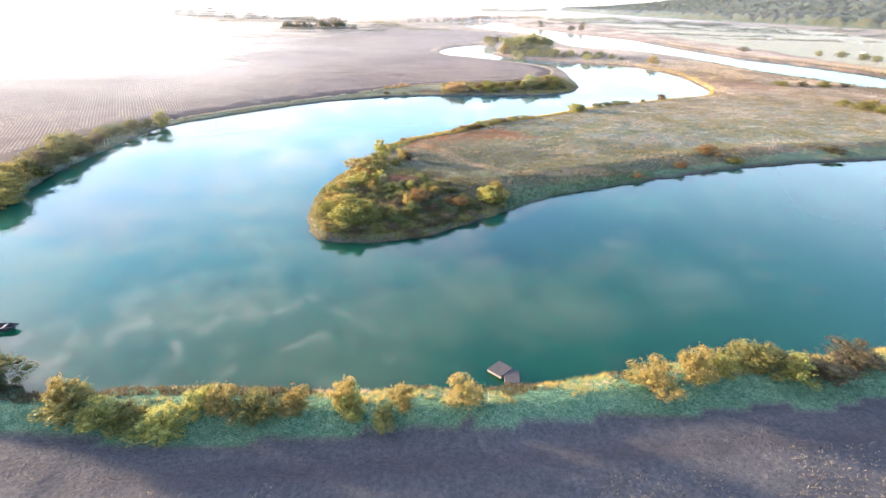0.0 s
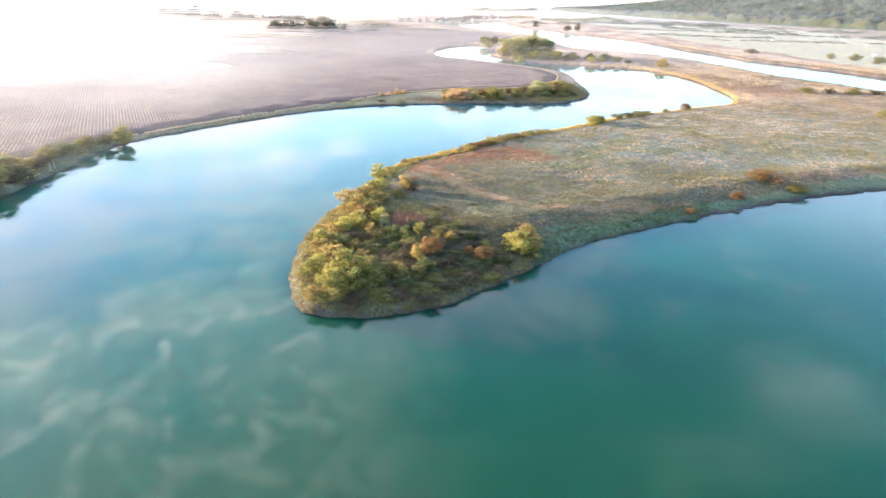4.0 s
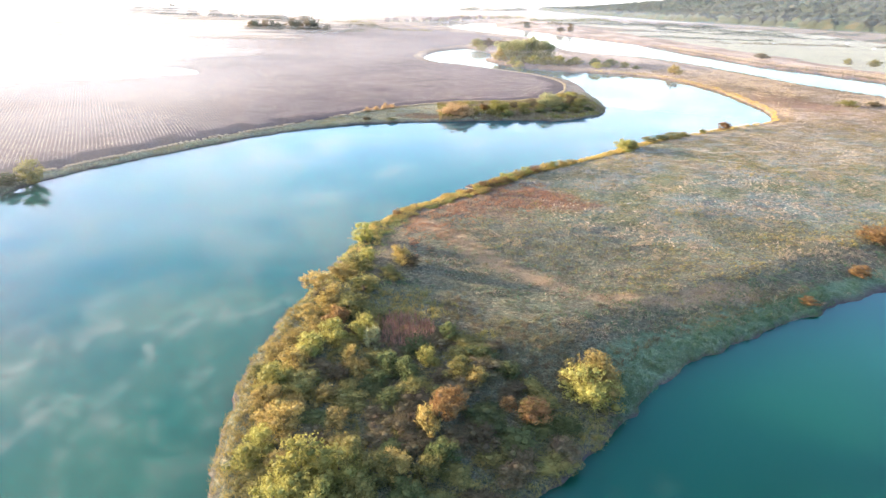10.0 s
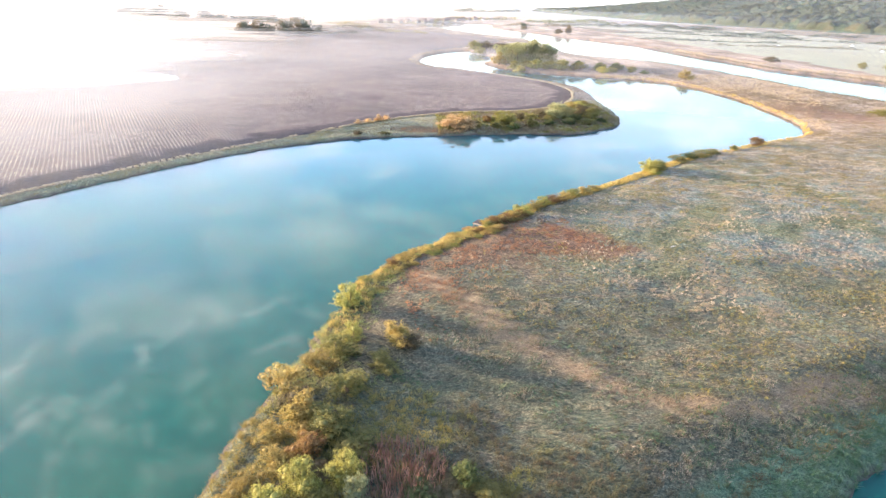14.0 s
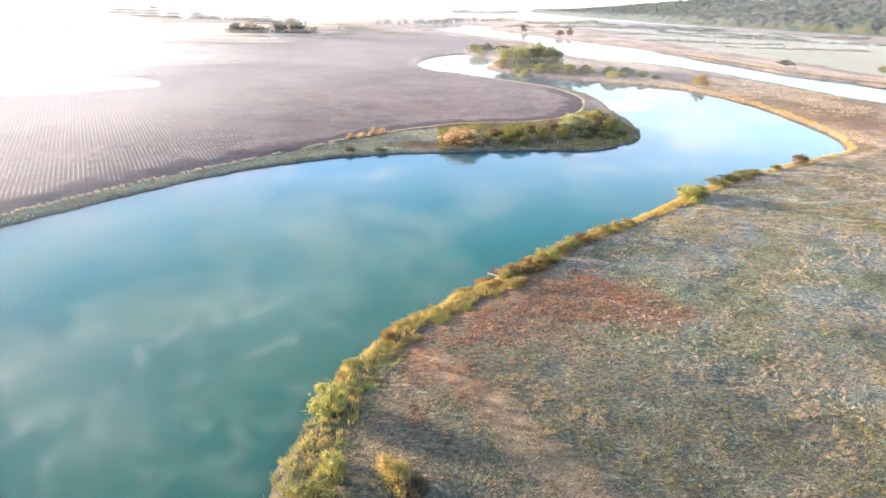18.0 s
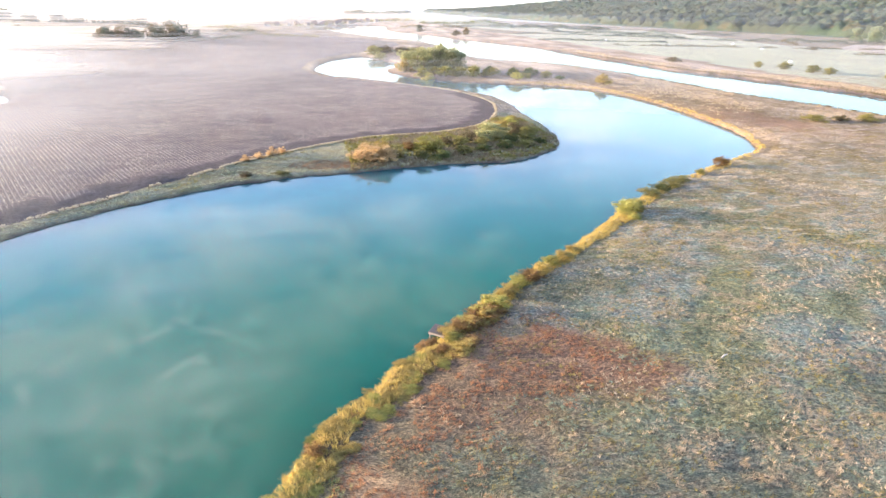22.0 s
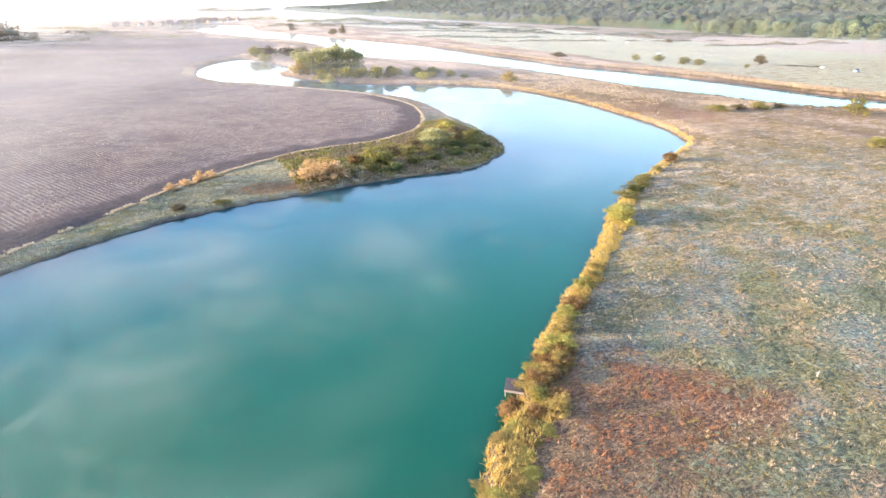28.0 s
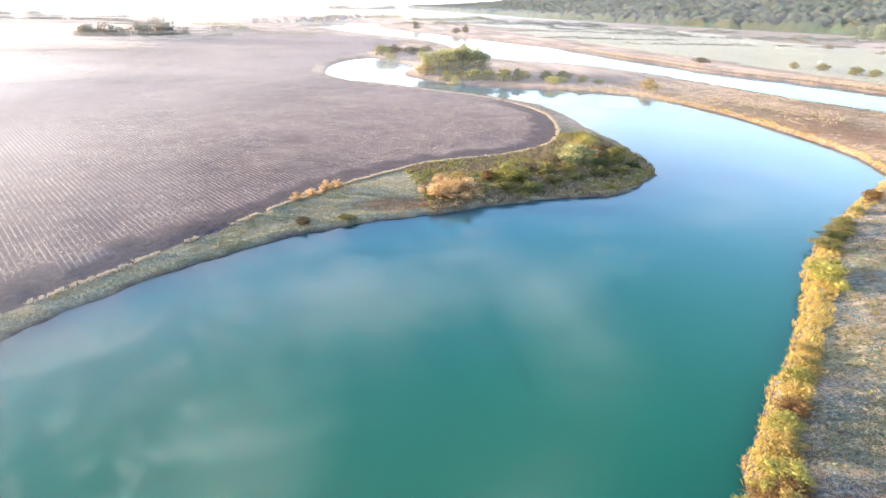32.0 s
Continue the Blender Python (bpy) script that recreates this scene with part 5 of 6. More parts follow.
    tufts("rusty_weeds", p[red], "rustgrass", "rust-brown weeds on the meadow", 0.28, 13, 0.6, None, 0.011, 3, True)
    q = scatter(rng, 60000, -5, 135, 96, 222)
    w = vnoise(q[:, 0], q[:, 1], 0.09, 45) + 0.8 * vnoise(q[:, 0], q[:, 1], 0.35, 46) + rng.normal(scale=0.12, size=len(q))
    q = q[inside(q[:, 0], q[:, 1], MEADOW) & (w > 0.44)]
    tufts("yellow_tufts", q, "tussock", "yellowish grass tussocks scattered over the meadow", 0.27, 11, 0.75, None, 0.012, 4, True)
    fg = scatter(rng, 15000, 88, 200, 190, 335)
    d = water_distance(fg[:, 0], fg[:, 1])
    fg = fg[(d > 2) & ~inside(fg[:, 0], fg[:, 1], MEADOW) & (fg[:, 0] > 60)]
    tone = vnoise(fg[:, 0], fg[:, 1], 0.06, 57) + 0.7 * vnoise(fg[:, 0], fg[:, 1], 0.3, 58)
    tufts("pale_dry_grass", fg[tone > 0.1], "straw", "pale dry grass between the two waters", 0.8, 4, 0.9, None, 0.04, 19)
    tufts("brown_dry_grass", fg[tone <= 0.1], "drygrass", "brown dry grass between the two waters", 0.7, 4, 0.9, None, 0.04, 20)
    rb = scatter(rng, 60000, 120, 262, 190, 520)
    d = water_distance(rb[:, 0], rb[:, 1])
    east = rb[:, 0] > 178
    edge = (d > 0.2) & (d < 3.4)
    tufts("river_edge_weeds", rb[edge], "brown", "dark weeds on the cut edge of the river bank", 0.8, 5, 0.5, None, 0.07, 27)
    top = east & (d > 3.0) & (d < 15 + 5 * vnoise(rb[:, 0], rb[:, 1], 0.05, 65)) & (vnoise(rb[:, 0], rb[:, 1], 0.12, 66) > -0.45)
    tufts("river_bank_straw", rb[top], "hay", "tall dry grass on top of the river bank", 0.9, 4, 0.5, None, 0.06, 28)
    # golden grass on the banks
    s = scatter(rng, 150000, -24, 125, 36, 330)
    d = water_distance(s[:, 0], s[:, 1])
    west = (d > 0.15) & (d < 2.6 + 0.5 * (s[:, 1] < 146) - 0.9 * (s[:, 1] > 198) + 0.8 * vnoise(s[:, 0], s[:, 1], 0.4, 47)) & (s[:, 1] > 112) & ((s[:, 1] < 200) & (s[:, 0] < 1.05 * (s[:, 1] - 112) + 4) | (s[:, 1] > 198) & (s[:, 0] > 80))
    west &= ~((s[:, 0] < 60) & (s[:, 1] > 196))
    more = scatter(rng, 26000, -17, 48, 117, 176)
    dm = water_distance(more[:, 0], more[:, 1])
    more = more[(dm > -0.1) & (dm < 2.9 + 0.8 * vnoise(more[:, 0], more[:, 1], 0.4, 47)) & (more[:, 0] < 1.25 * (more[:, 1] - 138) + 9)]
    tufts("bank_reed_grass", more, "goldgrass", "dense golden grass hanging over the sunlit bank", 0.5, 14, 0.6, None, 0.02, 26)
    tufts("golden_bank_grass", s[west], "goldgrass", "tall golden grass along the sunlit bank", 0.55, 12, 0.65, None, 0.016, 5)
    z = scatter(rng, 20000, -45, 60, 34, 52)
    d = water_distance(z[:, 0], z[:, 1])
    gap = vnoise(z[:, 0], z[:, 1], 0.35, 62) + 0.02 * z[:, 0] <= -0.1
    dry = gap & (d > 0.1) & (d < 2.6)
    tufts("brown_bank_weeds", z[dry], "brown", "dry brown weeds at the edge of the near bank", 0.5, 9, 0.65, None, 0.02, 21)
    edge = ~gap & (d > 0.1) & ~((z[:, 0] > 3.2) & (z[:, 0] < 7.6) & (z[:, 1] > 38.2)) & (d < 3.5 + 0.5 * vnoise(z[:, 0], z[:, 1], 0.5, 48))
    tint = vnoise(z[:, 0], z[:, 1], 0.5, 71) + 0.7 * vnoise(z[:, 0], z[:, 1], 1.5, 72)
    tufts("golden_reed_fringe", z[edge & (tint > 0.1)], "goldgrass", "golden dry grass fringing the near bank", 0.45, 14, 0.6, None, 0.011, 6, True)
    tufts("green_reed_fringe", z[edge & (tint <= 0.1) & (tint > -0.45)], "freshgrass", "yellow-green grass fringing the near bank", 0.42, 14, 0.6, None, 0.011, 32, True)
    tufts("peach_reed_fringe", z[edge & (tint <= -0.45)], "straw", "peach-coloured dry grass fringing the near bank", 0.45, 14, 0.6, None, 0.011, 33, True)
    z = scatter(rng, 16000, -45, 60, 29, 47)
    d = water_distance(z[:, 0], z[:, 1])
    slope = (d > 3.0) & ~inside(z[:, 0], z[:, 1], NEAR_FIELD)
    tufts("bank_grass", z[slope], "shadegrass", "bluish green grass on the near bank, shade put into its colour", 0.32, 6, 0.8, None, 0.012, 7)
    lit = scatter(rng, 16000, -48, 70, 14, 33)
    wl = vnoise(lit[:, 0], lit[:, 1], 0.12, 68) + 0.6 * vnoise(lit[:, 0], lit[:, 1], 0.5, 69) + 0.012 * lit[:, 0]
    lit = lit[inside(lit[:, 0], lit[:, 1], NEAR_FIELD) & (wl > 0.25) & (lit[:, 1] < 29 + 0.1 * lit[:, 0])]
    tufts("field_litter", lit, "hay", "dry stalks and straw littered over the near field", 0.2, 4, 0.5, None, 0.012, 31, True)
    # field edge
    t = np.linspace(0, 1, 4200)
    line = curve_line(FIELD_EDGE[1:28], 12)
    k = (t * (len(line) - 1)).astype(int)
    e = line[k] + rng.normal(scale=0.22, size=(len(k), 2))
    e = e[vnoise(e[:, 0], e[:, 1], 0.3, 49) > -0.55]
    tufts("field_edge_grass", e, "palegrass", "pale dry grass along the edge of the tilled field", 0.42, 7, 0.6, None, 0.035, 8)
    # left bank slope
    l = scatter(rng, 60000, -90, 60, 84, 250)
    d = water_distance(l[:, 0], l[:, 1])
    bank = (d > 0.3) & (d < 26) & ~inside(l[:, 0], l[:, 1], FIELD) & (l[:, 1] > 84) & ~inside(l[:, 0], l[:, 1], np.array([(-30, 60), (-30, 110), (-22, 126), (40, 190), (130, 240), (300, 200), (300, 60)], float))
    l = l[bank]
    tone = vnoise(l[:, 0], l[:, 1], 0.3, 50) + 0.7 * vnoise(l[:, 0], l[:, 1], 0.9, 51)
    streak = np.hypot((l[:, 0] + 4) / 8, (l[:, 1] - 207.6) / 2.6) < 1
    tufts("streak_weeds", l[streak], "rustgrass", "brown weeds in a streak on the field bank", 0.35, 5, 0.8, None, 0.035, 25)
    l, tone = l[~streak], tone[~streak]
    tufts("field_bank_grass", l[tone < 0.45], "bankgrass", "frosted green grass on the field bank", 0.35, 4, 0.8, None, 0.035, 9)
    tufts("field_bank_weeds", l[tone >= 0.45], "tussock", "yellow-green weeds on the field bank", 0.35, 4, 0.8, None, 0.04, 10)
    # weeds all over the point's tip
    w = scatter(rng, 34000, -22, 40, 70, 126)
    d = water_distance(w[:, 0], w[:, 1])
    zone = (d > 0.1) & ((w[:, 1] + rng.normal(scale=2.5, size=len(w)) < 103 - 0.6 * np.maximum(w[:, 0] + 8, 0) + 4 * vnoise(w[:, 0], w[:, 1], 0.2, 52)) | (d + rng.normal(scale=1.0, size=len(w)) < 3.6))
    w, d = w[zone], d[zone]
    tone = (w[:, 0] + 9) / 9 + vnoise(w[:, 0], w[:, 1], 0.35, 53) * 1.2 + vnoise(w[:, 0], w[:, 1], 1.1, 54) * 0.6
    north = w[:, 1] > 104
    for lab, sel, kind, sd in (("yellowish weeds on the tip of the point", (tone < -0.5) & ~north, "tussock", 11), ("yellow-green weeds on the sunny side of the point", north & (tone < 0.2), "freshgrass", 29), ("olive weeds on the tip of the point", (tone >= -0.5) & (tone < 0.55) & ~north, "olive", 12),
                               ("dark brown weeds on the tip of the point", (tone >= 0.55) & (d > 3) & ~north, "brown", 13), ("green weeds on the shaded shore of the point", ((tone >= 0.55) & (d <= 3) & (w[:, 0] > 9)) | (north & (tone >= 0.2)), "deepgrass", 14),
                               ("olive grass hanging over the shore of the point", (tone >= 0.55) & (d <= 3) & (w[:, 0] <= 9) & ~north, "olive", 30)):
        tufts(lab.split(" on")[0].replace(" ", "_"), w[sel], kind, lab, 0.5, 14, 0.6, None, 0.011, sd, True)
    sp = scatter(rng, 12000, -18, 52, 200, 250)
    d = water_distance(sp[:, 0], sp[:, 1])
    sp = sp[(d > 0.4) & ~inside(sp[:, 0], sp[:, 1], FIELD) & (sp[:, 0] > 0) & (sp[:, 0] < 56)]
    tone = vnoise(sp[:, 0], sp[:, 1], 0.25, 55) + 0.6 * vnoise(sp[:, 0], sp[:, 1], 0.9, 56)
    tufts("spit_weeds", sp[tone > 0], "olive", "olive weeds between the bushes on the spit", 0.6, 7, 0.6, None, 0.06, 17)
    tufts("spit_dry_weeds", sp[tone <= 0], "drygrass", "dry brown weeds between the bushes on the spit", 0.6, 7, 0.6, None, 0.06, 18)
    r = scatter(rng, 520, -10.6, -4.2, 91.6, 97.6)
    r = r[np.hypot((r[:, 0] + 7.4) / 3.2, (r[:, 1] - 94.6) / 3.0) + 0.25 * vnoise(r[:, 0], r[:, 1], 0.9, 67) < 0.95]
    tufts("seed_heads", r, "dock", "reddish dock stalks with pale seed heads", 0.95, 4, 0.22, None, 0.017, 15)


def build_stubble():
    """Rows of cut maize stubble on the tilled field."""
    rng = np.random.default_rng(21)
    along, across = np.array((-0.454, 0.891)), np.array((0.891, 0.454))
    u, v = np.meshgrid(np.arange(120, 330, 0.55), np.arange(-60, 190, 0.75))
    p = (u.ravel()[:, None] * along + v.ravel()[:, None] * across)
    p += rng.normal(scale=0.07, size=p.shape) + along * rng.uniform(-0.25, 0.25, len(p))[:, None]
    d = line_distance(p[:, 0], p[:, 1], FIELD, True, 60.0)
    keep = inside(p[:, 0], p[:, 1], FIELD) & (d > 7.0) & (p[:, 0] > -150) & (p[:, 1] < 300) & (rng.uniform(size=len(p)) < np.clip(0.85 - 0.006 * (d - 8), 0.12, 1)) & (vnoise(p[:, 0], p[:, 1], 0.12, 61) > -0.5)
    p = p[keep]
    p = p[rng.permutation(len(p))[:20000]]
    tufts("maize_stubble", p, "palegrass", "rows of pale cut maize stubble on dark soil", 0.17, 2, 0.6, None, 0.035, 16)


build_grass()
build_stubble()


# ---------------------------------------------------------------- far land
def domes(x, y, cell, seed):
    """Rounded tree tops: one dome of its own height about a shifted point in each cell."""
    rng = np.random.default_rng(seed)
    jx, jy, tall = rng.uniform(0.15, 0.85, (256, 256)), rng.uniform(0.15, 0.85, (256, 256)), rng.uniform(0.55, 1.15, (256, 256))
    u, v = x / cell, y / cell
    i, j = np.floor(u).astype(int), np.floor(v).astype(int)
    best = np.zeros(x.shape)
    for a in (-1, 0, 1):
        for b in (-1, 0, 1):
            p, q = (i + a) % 256, (j + b) % 256
            d2 = (u - i - a - jx[p, q]) ** 2 + (v - j - b - jy[p, q]) ** 2
            best = np.maximum(best, tall[p, q] * np.sqrt(np.clip(1 - d2 / 0.6, 0, 1)))
    return best


def build_forest():
    """The wooded hill: a lumpy closed canopy with sprays of leaves standing out of it."""
    rng = np.random.default_rng(31)
    u, v = np.meshgrid(np.concatenate([np.arange(360, 1150, 2.5), np.arange(1150, 3300, 6.5)]), np.arange(-12, 400, 2.8))
    Y = u + 1.5 * vnoise(u, v, 0.2, 32)
    X = np.interp(Y, HILL_Y, HILL_X) + v + 1.5 * vnoise(u, v, 0.2, 33)
    hill = far_hill(X, Y)
    crown = 12.5 * domes(X, Y, 12.0, 34) + 2.4 * vnoise(X, Y, 0.05, 35) + 0.9 * vnoise(X, Y, 0.5, 36) - 5.5
    Z = hill + 0.5 + (9 + crown) * step01(hill, 0.0, 0.25)
    ny, nx = X.shape
    a = (np.arange(ny - 1)[:, None] * nx + np.arange(nx - 1)[None]).ravel()
    f = np.stack([a, a + 1, a + nx + 1, a + nx], 1)
    f = f[hill.ravel()[f].max(1) > 0.03]
    tagged(new("forest", mesh_of("forest", np.stack([X, Y, Z], -1).reshape(-1, 3), f, CANOPY, True)), "dense mixed forest covering the hill", "forest", kind="stuff")
    pick = rng.choice(X.size, 40000)
    for name, kind, lab, part_of in (("forest_leaves", "forest", "dark leafy tops of the hill forest", pick[:28000]), ("forest_pale_leaves", "belt", "paler leafy tops in the hill forest", pick[28000:32000])):
        part_of = part_of[hill.ravel()[part_of] > 2.0]
        c = np.column_stack([X.ravel()[part_of], Y.ravel()[part_of], Z.ravel()[part_of]])
        c = np.repeat(c, 5, 0) + rng.normal(scale=(1.6, 1.6, 0.9), size=(len(part_of) * 5, 3))
        d = rng.normal(size=c.shape) + np.array((0, 0, 0.8))
        leaf_mesh(name, c, d, 1.35, kind, lab, rng)


def leaf_mesh(name, p, nrm, size, kind, label, rng, category="trees"):
    nrm = nrm + rng.normal(scale=0.5, size=nrm.shape)
    nrm /= np.linalg.norm(nrm, axis=1)[:, None]
    u = np.cross(nrm, rng.normal(size=nrm.shape))
    u /= np.linalg.norm(u, axis=1)[:, None] + 1e-9
    v = np.cross(nrm, u)
    s = size * rng.uniform(0.5, 1.3, len(p))[:, None]
    q = np.stack([p - u * s * 0.5, p + v * s * 0.4, p + u * s * 0.55, p - v * s * 0.4], 1).reshape(-1, 3)
    tagged(new(name, mesh_of(name, q, np.arange(len(q)).reshape(-1, 4), LEAF[kind])), label, category, kind="stuff")


def hedge(name, a, b, h, w, kind, label, seed, gaps=0.35, leaf=0.16):
    """An uneven hedge of leaf clumps from a to b, joined."""
    rng = np.random.default_rng(seed)
    length = math.dist(a, b)
    n = int(length * 15 * (0.16 / leaf) ** 1.4) + 300
    t = rng.uniform(size=n)
    lump = 0.5 + 0.6 * vnoise(t * length, 0 * t, 0.06, seed) + 0.3 * vnoise(t * length, 0 * t, 0.25, seed + 1)
    keep = lump > gaps * 0.9
    t, lump = t[keep], np.clip(lump[keep], 0.15, 1.1)
    p = np.column_stack([a[0] + (b[0] - a[0]) * t, a[1] + (b[1] - a[1]) * t, 0.8 + h * lump * rng.uniform(0, 1, len(t)) ** 0.6])
    p[:, :2] += rng.normal(scale=w * 0.26, size=(len(t), 2))
    d = rng.normal(size=(len(t), 3))
    leaf_mesh(name, p, d / np.linalg.norm(d, axis=1)[:, None], max(0.7, h * leaf), kind, label, rng, "hedge")


def build_far_plants():
    rows = [((250, 560), (470, 500), 2.5, 4, "brown"), ((215, 640), (330, 600), 3, 5, "forest"), ((240, 780), (420, 700), 4, 5, "forest"), ((450, 640), (600, 600), 4, 6, "forest"), ((200, 1000), (480, 1010), 6, 8, "forest"), ((330, 722), (421, 629), 6, 7, "forest"), ((305, 826), (360, 795), 7, 8, "forest"), ((227, 943), (130, 962), 7, 9, "brown"), ((387, 450), (553, 436), 3.5, 5, "brown"),
            ((483, 626), (440, 560), 4, 6, "brown"), ((420, 520), (398, 500), 5, 5, "brown"), ((420, 629), (640, 505), 4.5, 6, "forest"), ((360, 795), (520, 740), 6, 8, "forest"),
            ((280, 980), (430, 900), 8, 9, "forest"), ((200, 1150), (330, 1090), 9, 9, "green"), ((-60, 700), (60, 690), 1.2, 3, "brown"), ((-310, 850), (-205, 862), 17, 16, "forest"), ((-480, 1080), (-300, 880), 18, 16, "forest"), ((-212, 860), (-120, 735), 13, 12, "forest"), ((-120, 738), (-50, 732), 6, 10, "forest"), ((-50, 732), (14, 682), 4, 8, "olive"),
            ((-160, 905), (-60, 800), 6, 10, "olive"), ((-100, 860), (20, 850), 3, 6, "brown"), ((-104, 640), (-60, 655), 6, 8, "forest"), ((-166, 607), (-128, 607), 9, 12, "forest"), ((-122, 612), (-98, 640), 10, 12, "forest"), ((0, 1010), (60, 1080), 6, 12, "olive"), ((40, 1180), (220, 1330), 9, 16, "olive"),
            ((-700, 1500), (-100, 1650), 12, 30, "olive"), ((150, 2300), (420, 2500), 14, 40, "forest")]
    for k, (a, b, h, w, kind) in enumerate(rows):
        hedge("hedge", a, b, h, w, kind, "uneven line of bushes across the distant fields", 70 + k, 0.15)
    hedge("hedge", (-50, 964), (20, 996), 5, 10, "olive", "uneven line of bushes across the distant fields", 120, 0.1)
    hedge("hedge", (24, 1010), (114, 1285), 6, 14, "olive", "uneven line of bushes across the distant fields", 121, 0.1)
    hedge("hedge", (280, 330), (303, 303), 1.6, 5, "brown", "uneven line of bushes across the distant fields", 122, 0.1)
    belt = [tree_meshes(11, "belt"), tree_meshes(12, "belt"), tree_meshes(13, "belt")]
    for n, (x, y, h, w) in enumerate([(586, 634, 15, 17), (590, 616, 17, 19), (612, 606, 17, 19), (606, 592, 18, 20), (622, 584, 17, 18), (616, 568, 19, 20), (612, 548, 18, 20), (606, 530, 17, 19),
                                      (620, 524, 18, 19), (622, 506, 17, 19), (626, 492, 18, 20), (634, 478, 17, 20), (642, 462, 18, 20), (650, 446, 17, 19)]):
        trunk, crown = belt[n % 3]
        top = new("tree")
        top.matrix_basis = pose(x, y, 0.6, 0, 0, n * 71) @ Matrix.Diagonal((w, w, h, 1))
        mesh_part("trunk", trunk, top, "grey-brown bark")
        mesh_part("crown", crown, top)
        tagged(top, "broad pale green tree at the foot of the wooded hill", "tree", "trees along the hill's foot")
    kinds = [tree_meshes(4, "forest"), tree_meshes(5, "brown")]
    spots = [(-153, 606, 12, 16), (-146, 609, 13, 17), (-138, 608, 11, 15), (-159, 610, 10, 14), (-120, 622, 12, 15), (-113, 628, 15, 17), (-107, 634, 13, 15), (-128, 640, 14, 17), (-132, 609, 9, 12),
             (-165, 640, 10, 13), (-96, 652, 8, 10), (170, 740, 9, 10), (132, 816, 9, 10), (-190, 1880, 14, 20), (-160, 1890, 12, 18)]
    for n, (x, y, h, w) in enumerate(spots):
        trunk, crown = kinds[n % 2]
        top = new("tree")
        top.matrix_basis = pose(x, y, 0.9, 0, 0, n * 63) @ Matrix.Diagonal((w, w, h, 1))
        mesh_part("trunk", trunk, top, "grey-brown bark")
        mesh_part("crown", crown, top)
        tagged(top, "broad tree standing in the mist on the far field", "tree", "trees in the mist")


build_forest()
build_far_plants()


# ---------------------------------------------------------------- built things
WALL = plain_material("pale_plaster", (0.30, 0.28, 0.25), (0.40, 0.37, 0.33), 0.6)
ROOF = plain_material("roof_tiles", (0.19, 0.145, 0.125), (0.29, 0.22, 0.19), 1.5)
PANE = plain_material("dark_glass", (0.03, 0.035, 0.04), (0.05, 0.055, 0.06), 2, 0.1)
WRAP = plain_material("white_bale_wrap", (0.72, 0.73, 0.72), (0.82, 0.82, 0.80), 2, 0.5)
EDGE = plain_material("bleached_edge_beam", (0.17, 0.15, 0.135), (0.25, 0.22, 0.195), 4)
PALE = plain_material("pale_sawn_wood", (0.42, 0.37, 0.31), (0.56, 0.50, 0.43), 4)
PAINT = plain_material("blue_grey_paint", (0.16, 0.24, 0.36), (0.20, 0.29, 0.42), 1, 0.3)
RUBBER = plain_material("rubber", (0.02, 0.02, 0.02), (0.035, 0.035, 0.035), 5)


def build_houses():
    bm = bmesh.new()
    box(bm, (9, 7, 4.6), (0, 0, 2.3))
    walls = bpy.data.meshes.new("wall")
    bm.to_mesh(walls)
    bm.free()
    walls.materials.append(WALL)
    bm = bmesh.new()
    for y0, sgn in ((-4.1, 1), (4.1, -1)):
        vs = [bm.verts.new(c) for c in ((-4.9, y0, 4.4), (4.9, y0, 4.4), (4.9, 0, 8.0), (-4.9, 0, 8.0), (-4.9, y0, 4.65), (4.9, y0, 4.65), (4.9, 0, 8.25), (-4.9, 0, 8.25))]
        for q in ((0, 1, 2, 3), (4, 5, 6, 7), (0, 1, 5, 4), (1, 2, 6, 5), (3, 0, 4, 7)):
            bm.faces.new([vs[k] for k in q])
    for x0 in (-4.5, 4.5):
        bm.faces.new([bm.verts.new(c) for c in ((x0, -3.5, 4.6), (x0, 3.5, 4.6), (x0, 0, 7.9))])
    roof = bpy.data.meshes.new("roof")
    bm.to_mesh(roof)
    bm.free()
    roof.materials.append(ROOF)
    bm = bmesh.new()
    box(bm, (0.8, 0.8, 1.8), (2, 0.9, 8.2))
    chimney = bpy.data.meshes.new("chimney")
    bm.to_mesh(chimney)
    bm.free()
    chimney.materials.append(ROOF)
    bm = bmesh.new()
    box(bm, (1.3, 0.1, 1.4), (0, 0, 0))
    pane = bpy.data.meshes.new("window")
    bm.to_mesh(pane)
    bm.free()
    pane.materials.append(PANE)
    first = new("house")
    mesh_part("wall", walls, first)
    rf = mesh_part("roof", roof, first, "grey-brown tiled roof")
    mesh_part("chimney", chimney, rf)
    for wx in (-3, 0, 3):
        for wz in (1.5, 3.6):
            w = mesh_part("window", pane, first)
            w.location = (wx, -3.52, wz)
    tagged(first, "small pale house with a grey-brown tiled roof in the far village", "house", "far village")
    rng = random.Random(3)
    spots = [(12, 1030), (28, 1060), (36, 1035), (48, 1090), (58, 1120), (70, 1105), (82, 1150), (98, 1170), (112, 1205), (60, 1165), (30, 1110), (130, 1230), (150, 1270), (-14, 1050), (90, 1215), (175, 1310),
             (-52, 962), (-40, 972), (-24, 978), (-12, 996), (2, 1008), (14, 990), (22, 1000), (40, 1062), (52, 1076), (66, 1140), (76, 1128), (104, 1250), (118, 1275), (46, 1052)]
    for k, (x, y) in enumerate(spots):
        m = pose(x, y, 0.9, 0, 0, rng.uniform(-40, 40)) @ Matrix.Scale(rng.uniform(0.7, 0.95), 4)
        if k == 0:
            first.matrix_basis = m
        else:
            copy_thing(first, m)


